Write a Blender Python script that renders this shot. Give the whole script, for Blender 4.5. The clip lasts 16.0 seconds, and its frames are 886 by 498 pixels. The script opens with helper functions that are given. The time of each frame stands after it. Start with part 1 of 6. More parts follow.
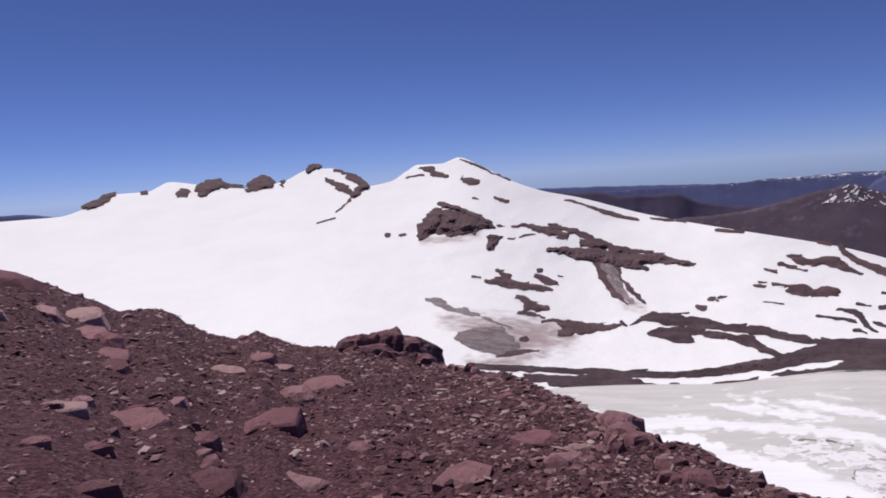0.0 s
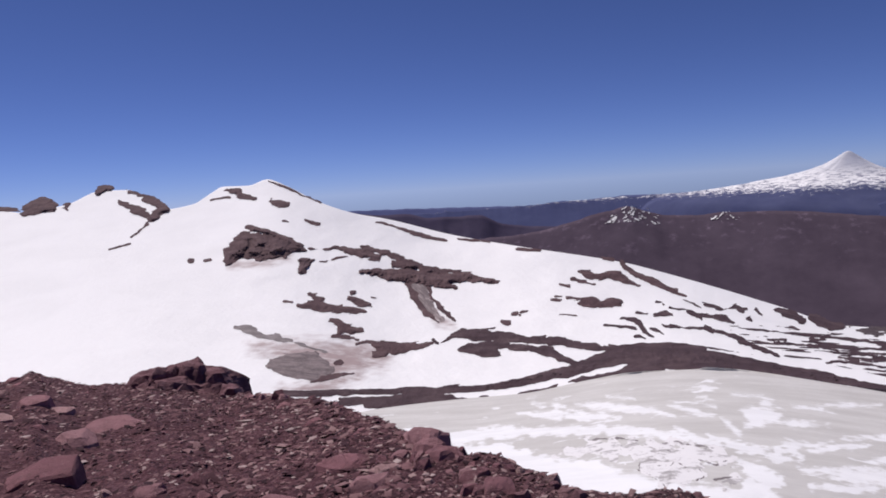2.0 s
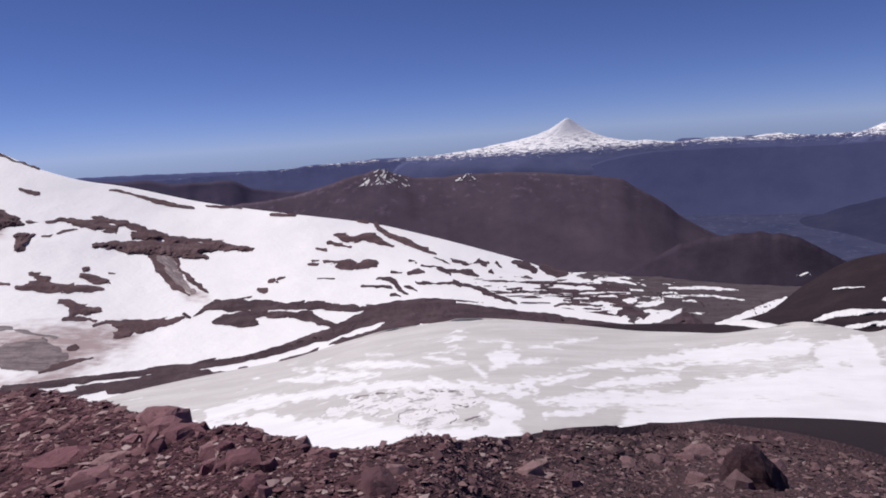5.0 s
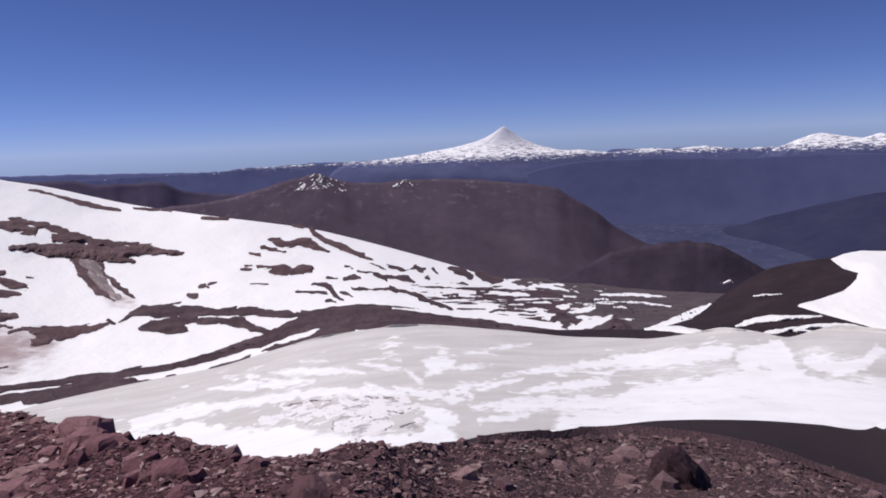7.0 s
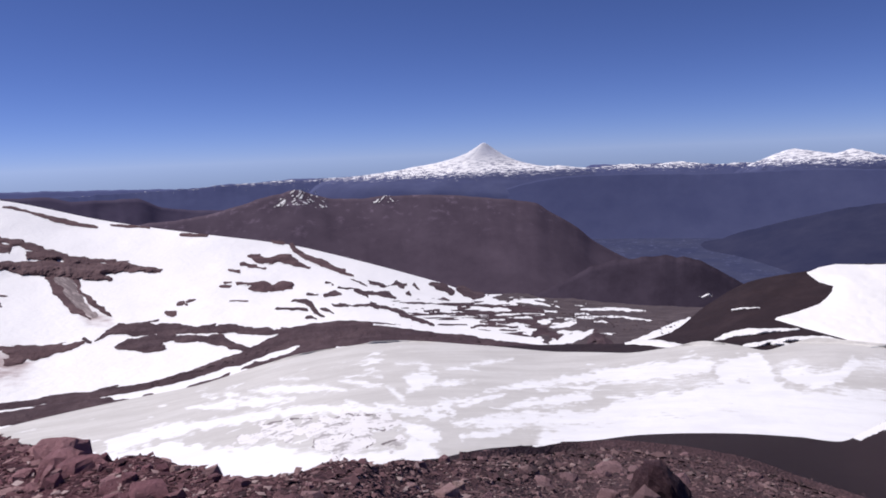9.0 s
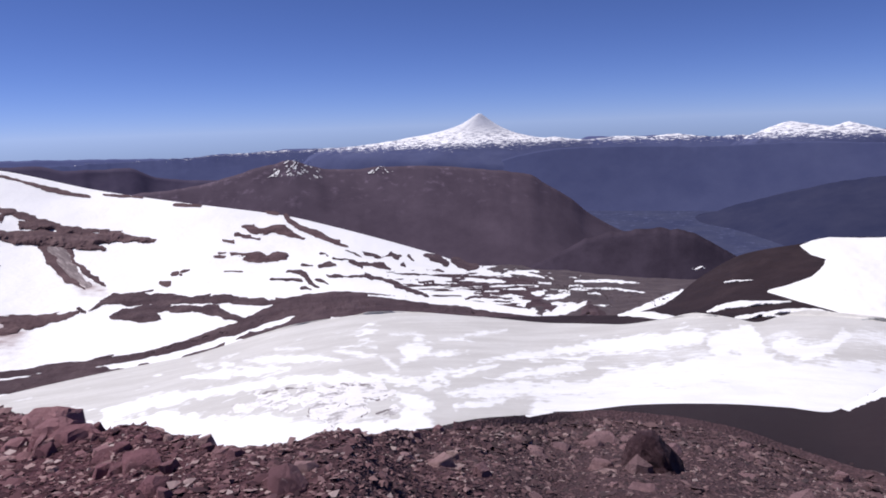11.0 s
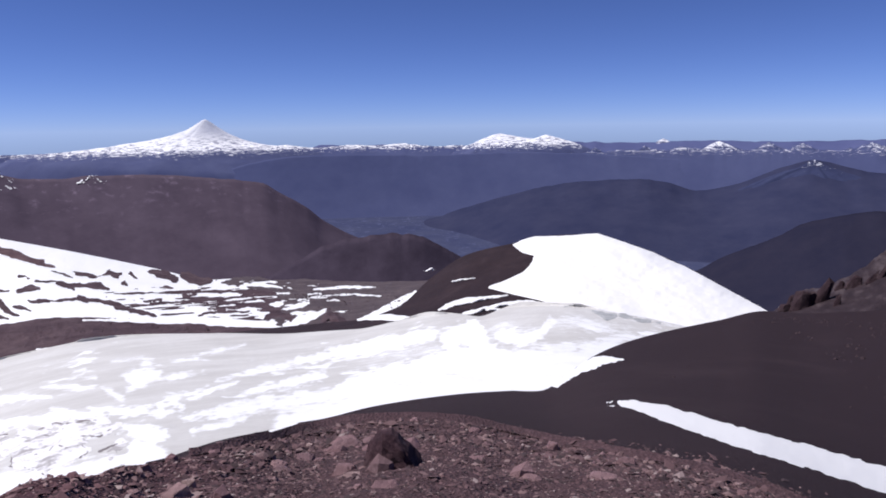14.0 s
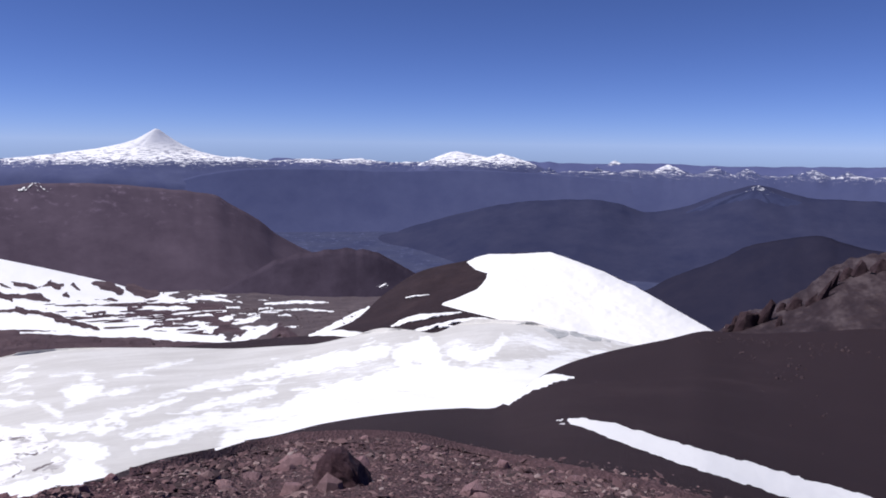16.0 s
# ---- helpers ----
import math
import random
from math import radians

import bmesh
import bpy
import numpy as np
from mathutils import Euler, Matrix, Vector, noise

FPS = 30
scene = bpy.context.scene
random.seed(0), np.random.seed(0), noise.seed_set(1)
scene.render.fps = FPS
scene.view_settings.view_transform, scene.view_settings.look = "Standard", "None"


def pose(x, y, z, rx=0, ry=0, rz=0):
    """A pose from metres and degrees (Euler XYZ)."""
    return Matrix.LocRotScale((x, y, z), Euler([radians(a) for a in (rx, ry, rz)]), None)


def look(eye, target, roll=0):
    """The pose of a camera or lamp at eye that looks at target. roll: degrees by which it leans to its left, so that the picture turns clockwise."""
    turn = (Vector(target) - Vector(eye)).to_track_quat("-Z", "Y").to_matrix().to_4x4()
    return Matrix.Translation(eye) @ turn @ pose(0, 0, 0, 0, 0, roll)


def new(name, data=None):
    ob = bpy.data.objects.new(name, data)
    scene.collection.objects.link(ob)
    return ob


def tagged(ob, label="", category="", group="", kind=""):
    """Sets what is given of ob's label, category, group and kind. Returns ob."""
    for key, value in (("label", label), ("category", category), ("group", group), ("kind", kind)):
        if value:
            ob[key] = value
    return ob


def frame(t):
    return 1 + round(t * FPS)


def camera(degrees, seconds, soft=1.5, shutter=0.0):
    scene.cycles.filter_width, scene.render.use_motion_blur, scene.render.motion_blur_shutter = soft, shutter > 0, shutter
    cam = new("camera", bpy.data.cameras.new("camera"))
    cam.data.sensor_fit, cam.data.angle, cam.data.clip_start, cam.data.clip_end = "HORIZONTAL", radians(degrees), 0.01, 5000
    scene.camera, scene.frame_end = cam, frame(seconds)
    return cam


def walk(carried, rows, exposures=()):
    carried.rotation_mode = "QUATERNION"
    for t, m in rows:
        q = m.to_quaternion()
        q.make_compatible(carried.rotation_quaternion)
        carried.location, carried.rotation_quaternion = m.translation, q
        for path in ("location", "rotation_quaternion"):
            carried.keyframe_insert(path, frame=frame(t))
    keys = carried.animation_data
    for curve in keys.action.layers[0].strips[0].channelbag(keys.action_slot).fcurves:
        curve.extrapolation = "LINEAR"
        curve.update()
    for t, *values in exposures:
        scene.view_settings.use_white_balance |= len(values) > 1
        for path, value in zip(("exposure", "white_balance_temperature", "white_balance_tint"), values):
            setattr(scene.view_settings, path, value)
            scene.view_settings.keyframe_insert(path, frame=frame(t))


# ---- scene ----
# ------------------------------------------------------------------ camera
cam = camera(65.15, 16.0, soft=1.8)
PATH = [
    (0, 0.000, 0.000, -0.000, -5.78, 3.88, 0.00),
    (0.5, 0.075, 0.099, -0.048, -5.61, 4.67, -5.52),
    (1, 0.121, 0.146, -0.075, -5.92, 4.12, -10.75),
    (1.5, 0.130, 0.159, -0.077, -5.78, 3.75, -14.28),
    (2, 0.104, 0.131, -0.061, -4.97, 3.74, -15.49),
    (2.5, 0.083, 0.094, -0.050, -5.57, 3.67, -15.87),
    (3, 0.095, 0.109, -0.061, -7.03, 3.19, -18.72),
    (3.5, 0.139, 0.168, -0.096, -8.16, 3.47, -23.04),
    (4, 0.207, 0.256, -0.137, -8.51, 3.17, -27.24),
    (4.5, 0.245, 0.275, -0.156, -8.55, 2.27, -31.31),
    (5, 0.296, 0.334, -0.183, -9.24, 3.63, -35.62),
    (5.2, 0.311, 0.327, -0.189, -9.37, 3.67, -37.33),
    (7.5, 0.294, 0.333, -0.184, -8.72, 2.25, -41.54),
    (8, 0.304, 0.341, -0.187, -8.07, 2.24, -42.92),
    (8.5, 0.290, 0.325, -0.178, -7.57, 2.39, -43.38),
    (9, 0.283, 0.320, -0.176, -7.78, 2.37, -42.31),
    (9.5, 0.282, 0.322, -0.177, -8.34, 2.55, -41.79),
    (11.8, 0.328, 0.371, -0.197, -10.52, 1.71, -43.88),
    (12, 0.314, 0.351, -0.190, -10.10, 1.73, -44.39),
    (12.5, 0.318, 0.350, -0.192, -9.29, 1.53, -47.73),
    (13, 0.329, 0.346, -0.192, -8.93, 1.16, -53.68),
    (13.5, 0.326, 0.337, -0.188, -9.50, 0.45, -59.36),
    (14, 0.308, 0.319, -0.178, -10.03, 0.87, -64.31),
    (14.5, 0.322, 0.325, -0.182, -10.06, 0.72, -67.32),
    (15, 0.329, 0.334, -0.185, -9.29, -0.57, -66.62),
    (15.5, 0.326, 0.331, -0.179, -8.67, 0.08, -66.29),
    (16, 0.310, 0.318, -0.170, -8.68, -0.75, -67.86)]
walk(cam, [(t, pose(x, y, z, 90 + p, r, w)) for t, x, y, z, p, r, w in PATH],
     exposures=[(0.0, -0.18, 6500, 18), (5.0, -0.16, 6500, 18), (9.0, 0.0, 6350, 18), (14.5, 0.2, 6200, 15), (16.0, 0.2, 6200, 15)])

# ------------------------------------------------------------------ light
SUN_AZ, SUN_EL = -30.0, 58.0      # azimuth from +y towards +x
world = bpy.data.worlds.new("mountain_sky")
scene.world = world
world.use_nodes = True
wn = world.node_tree
sky = wn.nodes.new("ShaderNodeTexSky")
sky.sky_type, sky.sun_disc = "NISHITA", False
sky.sun_elevation, sky.sun_rotation = radians(SUN_EL), radians(SUN_AZ)
sky.altitude, sky.air_density, sky.dust_density, sky.ozone_density = 2400, 0.6, 0.0, 6.0
wn.nodes["Background"].inputs["Strength"].default_value = 0.066
tone = wn.nodes.new("ShaderNodeMix")
tone.data_type, tone.blend_type = "RGBA", "MULTIPLY"
tone.inputs[0].default_value = 1.0
tone.inputs[7].default_value = (0.96, 0.95, 1.27, 1)
wn.links.new(sky.outputs[0], tone.inputs[6])
wn.links.new(tone.outputs[2], wn.nodes["Background"].inputs["Color"])
sun = new("sun", bpy.data.lights.new("sun", "SUN"))
sun.data.energy, sun.data.angle, sun.data.color = 4.2, radians(0.53), (1.0, 0.96, 0.9)
sa, se = radians(SUN_AZ), radians(SUN_EL)
sun.matrix_world = look((0, 0, 0), (-math.sin(sa) * math.cos(se), -math.cos(sa) * math.cos(se), -math.sin(se)))
scene.view_settings.exposure = 0.0


# ------------------------------------------------------------------ materials
class Mat:
    """A small builder for node materials."""

    def __init__(self, name, rough=0.9, spec=0.3):
        self.m = bpy.data.materials.new(name)
        self.m.use_nodes = True
        self.t = self.m.node_tree
        self.b = self.t.nodes["Principled BSDF"]
        self.b.inputs["Roughness"].default_value = rough
        self.b.inputs["Specular IOR Level"].default_value = spec
        self.geo = self.t.nodes.new("ShaderNodeNewGeometry")

    def link(self, a, b):
        self.t.links.new(a, b)

    def coords(self, scale=(1, 1, 1), rot=(0, 0, 0)):
        """The place, first turned, then stretched."""
        co = self.geo.outputs["Position"]
        for key, value in (("Rotation", [radians(a) for a in rot]), ("Scale", scale)):
            n = self.t.nodes.new("ShaderNodeMapping")
            n.inputs[key].default_value = value
            self.link(co, n.inputs["Vector"])
            co = n.outputs[0]
        return co

    def noise(self, scale, detail=4, rough=0.6, co=None, distort=0.0):
        n = self.t.nodes.new("ShaderNodeTexNoise")
        n.inputs["Scale"].default_value = scale
        n.inputs["Detail"].default_value = detail
        n.inputs["Roughness"].default_value = rough
        n.inputs["Distortion"].default_value = distort
        self.link(co or self.geo.outputs["Position"], n.inputs["Vector"])
        return n.outputs["Fac"]

    def voronoi(self, scale, out="Distance", feature="F1", co=None):
        n = self.t.nodes.new("ShaderNodeTexVoronoi")
        n.feature = feature
        n.inputs["Scale"].default_value = scale
        self.link(co or self.geo.outputs["Position"], n.inputs["Vector"])
        return n.outputs[out]

    def ramp(self, fac, stops):
        n = self.t.nodes.new("ShaderNodeValToRGB")
        e = n.color_ramp.elements
        while len(e) < len(stops):
            e.new(0.5)
        for el, (p, c) in zip(e, stops):
            el.position = p
            el.color = (*c, 1) if len(c) == 3 else c
        self.link(fac, n.inputs[0])
        return n.outputs[0]

    def steps(self, fac, a, b, to0=0.0, to1=1.0):
        n = self.t.nodes.new("ShaderNodeMapRange")
        n.interpolation_type = "SMOOTHSTEP"
        for k, v in zip(("From Min", "From Max", "To Min", "To Max"), (a, b, to0, to1)):
            n.inputs[k].default_value = v
        self.link(fac, n.inputs["Value"])
        return n.outputs[0]

    def math(self, op, a, b):
        n = self.t.nodes.new("ShaderNodeMath")
        n.operation = op
        for i, v in enumerate((a, b)):
            if isinstance(v, (int, float)):
                n.inputs[i].default_value = v
            else:
                self.link(v, n.inputs[i])
        return n.outputs[0]

    def mix(self, fac, a, b, mode="MIX"):
        n = self.t.nodes.new("ShaderNodeMix")
        n.data_type, n.blend_type = "RGBA", mode
        for key, v in ((0, fac), (6, a), (7, b)):
            if isinstance(v, (int, float)):
                n.inputs[key].default_value = v
            elif isinstance(v, tuple):
                n.inputs[key].default_value = (*v, 1)
            else:
                self.link(v, n.inputs[key])
        return n.outputs[2]

    def height(self):
        n = self.t.nodes.new("ShaderNodeSeparateXYZ")
        self.link(self.geo.outputs["Position"], n.inputs[0])
        return n.outputs["Z"]

    def soil(self):
        """0 on the red cinder soil, 1 where it turns grey-brown; some of the red is lens glare painted in."""
        n = self.t.nodes.new("ShaderNodeVectorMath")
        n.operation = "DOT_PRODUCT"
        n.inputs[1].default_value = (1.0, -0.62, 0.0)
        self.link(self.geo.outputs["Position"], n.inputs[0])
        wander = self.math("MULTIPLY", self.math("SUBTRACT", self.noise(0.7, 4), 0.5), 4.0)
        return self.steps(self.math("ADD", n.outputs["Value"], wander), -2.5, 3.0)

    def stain(self, name):
        n = self.t.nodes.new("ShaderNodeAttribute")
        n.attribute_name = name
        return n.outputs["Fac"]

    def random(self):
        return self.t.nodes.new("ShaderNodeObjectInfo").outputs["Random"]

    def island(self):
        return self.geo.outputs["Random Per Island"]

    def done(self, colour, bump=None, strength=0.4, distance=0.05):
        if isinstance(colour, tuple):
            self.b.inputs["Base Color"].default_value = (*colour, 1)
        else:
            self.link(colour, self.b.inputs["Base Color"])
        if bump is not None:
            n = self.t.nodes.new("ShaderNodeBump")
            n.inputs["Strength"].default_value = strength
            n.inputs["Distance"].default_value = distance
            self.link(bump, n.inputs["Height"])
            self.link(n.outputs[0], self.b.inputs["Normal"])
        return self.m


def snow_material(name, clean, dirty, lo, hi, scale, stretch, turn, bump=2.0, speck=0.14):
    k = Mat(name, 0.75, 0.2)
    co = k.coords(stretch, (0, 0, turn))
    n = k.noise(scale, 8, 0.66, co, 0.5)
    c = k.mix(k.steps(n, lo, hi), dirty, clean)
    c = k.mix(k.steps(k.noise(0.6, 6, 0.7), 0.3, 0.75, 0.0, speck), c, (0.62, 0.58, 0.58))
    return k.done(c, k.noise(0.25, 5, 0.6), 0.35, bump)


def snowfield_material():
    """Old snow, stained by red dust in hollows and below the outcrops."""
    k = Mat("snow", 0.75, 0.2)
    c = k.mix(k.steps(k.noise(0.012, 8, 0.66, None, 0.5), 0.35, 0.6), (0.86, 0.862, 0.865), (0.895, 0.897, 0.9))
    c = k.mix(k.steps(k.noise(0.6, 6, 0.7), 0.3, 0.75, 0.0, 0.1), c, (0.64, 0.63, 0.63))
    streaks = k.noise(0.05, 7, 0.7, k.coords((0.7, 1.5, 3.0), (0, 0, 20)))
    dust = k.math("MULTIPLY", k.stain("dust"), k.steps(streaks, 0.25, 0.75, 0.45, 1.25))
    c = k.mix(k.steps(dust, 0.0, 0.85), c, (0.4, 0.315, 0.31))
    return k.done(c, k.noise(0.25, 5, 0.6), 0.35, 2.0)


def glacier_material():
    """Grey dirty firn under torn sheets of cleaner snow."""
    k = Mat("dirty_snow", 0.75, 0.2)
    dirty = k.mix(k.steps(k.noise(0.05, 7, 0.65, k.coords((0.75, 1.3, 1), (0, 0, 32))), 0.36, 0.66), (0.54, 0.527, 0.5), (0.635, 0.625, 0.6))
    dirty = k.mix(k.steps(k.noise(0.7, 6, 0.7), 0.38, 0.7, 0.0, 0.22), dirty, (0.42, 0.395, 0.38))
    clean = k.mix(k.steps(k.noise(0.09, 7, 0.66), 0.38, 0.6), (0.80, 0.805, 0.81), (0.86, 0.868, 0.875))
    torn = k.math("MULTIPLY", k.math("SUBTRACT", k.noise(0.4, 8, 0.72), 0.5), 1.7)
    c = k.mix(k.steps(k.math("ADD", k.stain("clean"), torn), 0.25, 0.8), dirty, clean)
    return k.done(c, k.noise(0.3, 6, 0.65), 0.3, 0.6)


SNOW, DIRTY_SNOW = snowfield_material(), glacier_material()
PATCH_SNOW = snow_material("patch_snow", (0.775, 0.775, 0.77), (0.768, 0.768, 0.763), 0.35, 0.6, 0.03, (1, 1, 1), 0, 0.15, 0.03)


def rock_material(name, dark, mid, light, scale, bump, strength=0.7):
    k = Mat(name, 0.92, 0.25)
    n = k.noise(scale, 8, 0.68)
    c = k.ramp(n, [(0.30, dark), (0.5, mid), (0.72, light)])
    c = k.mix(k.steps(k.noise(scale * 9, 4, 0.7), 0.35, 0.7, 0.0, 0.45), c, dark)
    return k.done(c, k.noise(scale * 4, 8, 0.72), strength, bump)


ROCK = rock_material("outcrop_rock", (0.062, 0.034, 0.039), (0.112, 0.066, 0.072), (0.185, 0.122, 0.124), 0.06, 2.0)
LAVA = rock_material("lava_rubble", (0.044, 0.025, 0.031), (0.08, 0.049, 0.057), (0.14, 0.096, 0.101), 0.07, 2.0)
ICE_GREY = rock_material("grey_firn", (0.16, 0.14, 0.145), (0.25, 0.22, 0.22), (0.36, 0.33, 0.33), 0.12, 1.0, 0.5)
def crag_material():
    """Banded scree on the flank of the ridge."""
    k = Mat("crag_rock", 0.92, 0.25)
    bands = k.noise(0.16, 7, 0.68, k.coords((0.5, 0.5, 2.2), (-16, 0, 0)))
    c = k.ramp(bands, [(0.36, (0.018, 0.0105, 0.014)), (0.5, (0.036, 0.0235, 0.028)), (0.62, (0.082, 0.062, 0.066))])
    c = k.mix(k.steps(k.noise(1.6, 6, 0.7), 0.4, 0.72, 0.0, 0.5), c, (0.022, 0.013, 0.017))
    return k.done(c, k.noise(1.2, 8, 0.72), 0.7, 0.3)


CRAG = crag_material()

CRAG_DARK = rock_material("crag_blocks", (0.018, 0.009, 0.012), (0.04, 0.022, 0.027), (0.085, 0.06, 0.063), 0.5, 0.3)


def scoria_material(name, cols, fine, bump, grey=None):
    k = Mat(name, 0.95, 0.2)
    big = k.noise(0.35, 5, 0.6)
    c = k.ramp(big, [(0.32, cols[0]), (0.68, cols[1])])
    v = k.voronoi(fine, "Color")
    grain = k.ramp(v, [(0.15, cols[2]), (0.6, cols[1]), (0.97, cols[3])])
    c = k.mix(0.6, c, grain)
    c = k.mix(k.steps(k.noise(0.07, 6, 0.68), 0.5, 0.72, 0.0, 0.5), c, cols[3])
    if grey is not None:
        c = k.mix(k.soil(), c, k.mix(0.55, c, grey))
    h = k.math("ADD", k.voronoi(fine, "Distance"), k.noise(fine * 0.35, 6, 0.7))
    return k.done(c, h, 0.8, bump)


RUBBLE = scoria_material("red_scoria_rubble", ((0.06, 0.023, 0.031), (0.096, 0.038, 0.048), (0.034, 0.0135, 0.019), (0.21, 0.118, 0.125)), 26, 0.03, (0.06, 0.046, 0.048))
SCORIA = scoria_material("dark_scoria_sand", ((0.0195, 0.0105, 0.0132), (0.0265, 0.0146, 0.0178), (0.015, 0.0087, 0.0108), (0.041, 0.0255, 0.0285)), 24, 0.02)


def stone_material(name, dark=1.0):
    k = Mat(name, 0.9, 0.25)
    c = k.ramp(k.random(), [(0.0, (0.12 * dark, 0.052 * dark, 0.062 * dark)), (0.45, (0.205 * dark, 0.095 * dark, 0.107 * dark)), (0.8, (0.285 * dark, 0.158 * dark, 0.165 * dark)), (1.0, (0.4 * dark, 0.27 * dark, 0.25 * dark))])
    c = k.mix(k.soil(), c, k.mix(0.5, c, (0.13 * dark, 0.105 * dark, 0.105 * dark)))
    c = k.mix(k.steps(k.noise(6, 8, 0.74), 0.42, 0.72, 0.0, 0.45), c, (0.07 * dark, 0.036 * dark, 0.038 * dark))
    c = k.mix(k.steps(k.noise(45, 3, 0.6), 0.62, 0.72, 0.0, 0.35), c, (0.4 * dark, 0.33 * dark, 0.31 * dark))
    return k.done(c, k.noise(14, 9, 0.78), 1.0, 0.05)


def gravel_material():
    k = Mat("scoria_gravel", 0.92, 0.22)
    c = k.ramp(k.island(), [(0.0, (0.03, 0.013, 0.018)), (0.4, (0.088, 0.037, 0.046)), (0.72, (0.175, 0.088, 0.097)), (0.92, (0.29, 0.18, 0.178)), (1.0, (0.46, 0.36, 0.345))])
    c = k.mix(k.soil(), c, k.mix(0.45, c, (0.085, 0.07, 0.071)))
    return k.done(c, k.noise(40, 5, 0.7), 0.5, 0.01)


MASS = rock_material("welded_scoria", (0.1, 0.043, 0.053), (0.2, 0.097, 0.112), (0.31, 0.185, 0.195), 3.0, 0.05, 0.9)
STONE, DARK_STONE, GRAVEL = stone_material("scoria_stone", 1.6), rock_material("dark_scoria_stone", (0.028, 0.0125, 0.017), (0.058, 0.029, 0.036), (0.125, 0.075, 0.082), 5.0, 0.04, 0.9), gravel_material()


def far_material(name, low, high, scale, snow_from=None, snow_to=None, bump=3.0, streak=0.02, broken=90.0, bare=None, pale=None):
    """Wooded and bare far slopes, with haze mixed into low and high; above the snow line the ground whitens in
    patches.
    bare: heights between which rock shows through the snow less and less; pale: a height above which light scree shows
    between the woods."""
    k = Mat(name, 1.0, 0.0)
    c = k.ramp(k.noise(scale, 8, 0.7), [(0.35, low), (0.65, high)])
    if pale is not None:
        scree = k.math("MULTIPLY", k.steps(k.noise(0.03, 7, 0.72, k.coords((1, 1, 0.6))), 0.53, 0.70), k.steps(k.height(), pale - 120, pale + 40, 0.0, 0.5))
        c = k.mix(scree, c, tuple(2.4 * v for v in high))
    if snow_from is not None:
        fine = k.math("SUBTRACT", k.noise(streak * 3.5, 7, 0.75, k.coords((0.5, 0.5, 3.0))), 0.5)
        wide = k.math("SUBTRACT", k.noise(streak, 8, 0.78, k.coords((0.6, 0.6, 3.5))), 0.5)
        lev = k.math("ADD", k.height(), k.math("ADD", k.math("MULTIPLY", wide, broken * 1.6), k.math("MULTIPLY", fine, broken * 1.2)))
        white = k.steps(lev, snow_from, (snow_from + snow_to) / 2)
        if bare is not None:
            ribs = k.steps(k.noise(streak * 1.8, 6, 0.66, k.coords((0.45, 0.45, 2.6))), 0.49, 0.60)
            white = k.math("MULTIPLY", white, k.math("SUBTRACT", 1.0, k.math("MULTIPLY", ribs, k.steps(k.height(), bare[0], bare[1], 0.85, 0.08))))
        c = k.mix(white, c, (0.88, 0.88, 0.89))
    return k.done(c, k.noise(scale * 1.5, 8, 0.75), 0.3, bump)


# ------------------------------------------------------------------ land by bearing and elevation
# Every surface of the land is told by bearing (degrees from +y towards +x), elevation seen from the
# lookout at the origin, and range in metres.
def lerp_line(pts):
    """A smooth line through (bearing, value) pairs, without overshoot."""
    pts, p = sorted(pts), []
    for q in pts:
        if p and q[0] - p[-1][0] < 0.12:
            p[-1] = ((p[-1][0] + q[0]) / 2, (p[-1][1] + q[1]) / 2)
        else:
            p.append(tuple(q))
    a, e = np.array(p).T
    h = np.diff(a)
    d = np.diff(e) / h
    m = np.concatenate([[d[0]], np.where(d[1:] * d[:-1] > 0, 2 * d[1:] * d[:-1] / np.where(d[1:] + d[:-1] == 0, 1, d[1:] + d[:-1]), 0.0), [d[-1]]])

    def line(az):
        az = np.clip(az, a[0], a[-1])
        k = np.clip(np.searchsorted(a, az) - 1, 0, len(h) - 1)
        t = (az - a[k]) / h[k]
        return ((1 + 2 * t) * (1 - t) ** 2 * e[k] + t * (1 - t) ** 2 * h[k] * m[k]
                + t * t * (3 - 2 * t) * e[k + 1] + t * t * (t - 1) * h[k] * m[k + 1])
    return line


def smoothed(line, width):
    """The line averaged over a window of bearings."""
    az = np.arange(-180, 180.1, 0.5)
    v = line(az)
    n = int(width / 0.5)
    w = np.hanning(2 * n + 3)
    out = np.convolve(np.pad(v, n + 1, mode="edge"), w / w.sum(), "valid")
    return lambda q: np.interp(q, az, out)


def wob(az, el, scale, seed, octaves=4):
    """Smooth value noise on two arrays, about -1 to 1."""
    az, el = np.broadcast_arrays(np.asarray(az, float), np.asarray(el, float))
    out, amp, tot = np.zeros(az.shape), 1.0, 0.0
    for o in range(octaves):
        x, y = az * scale * 2 ** o + 37.1 * seed + 11 * o, el * scale * 2 ** o + 91.7 * seed + 5 * o
        xi, yi = np.floor(x), np.floor(y)
        fx, fy = x - xi, y - yi
        fx, fy = fx * fx * (3 - 2 * fx), fy * fy * (3 - 2 * fy)

        def rnd(i, j):
            s = np.sin(i * 127.1 + j * 311.7 + seed * 17.3) * 43758.5453
            return (s - np.floor(s)) * 2 - 1
        v = (rnd(xi, yi) * (1 - fx) + rnd(xi + 1, yi) * fx) * (1 - fy) + (rnd(xi, yi + 1) * (1 - fx) + rnd(xi + 1, yi + 1) * fx) * fy
        out += amp * v
        tot += amp
        amp *= 0.5
    return out / tot * 1.6


def at(az, el, r):
    """Points from bearing, elevation (degrees) and level range."""
    a, e = np.radians(az), np.radians(el)
    return np.stack([r * np.sin(a), r * np.cos(a), r * np.tan(e)], -1)


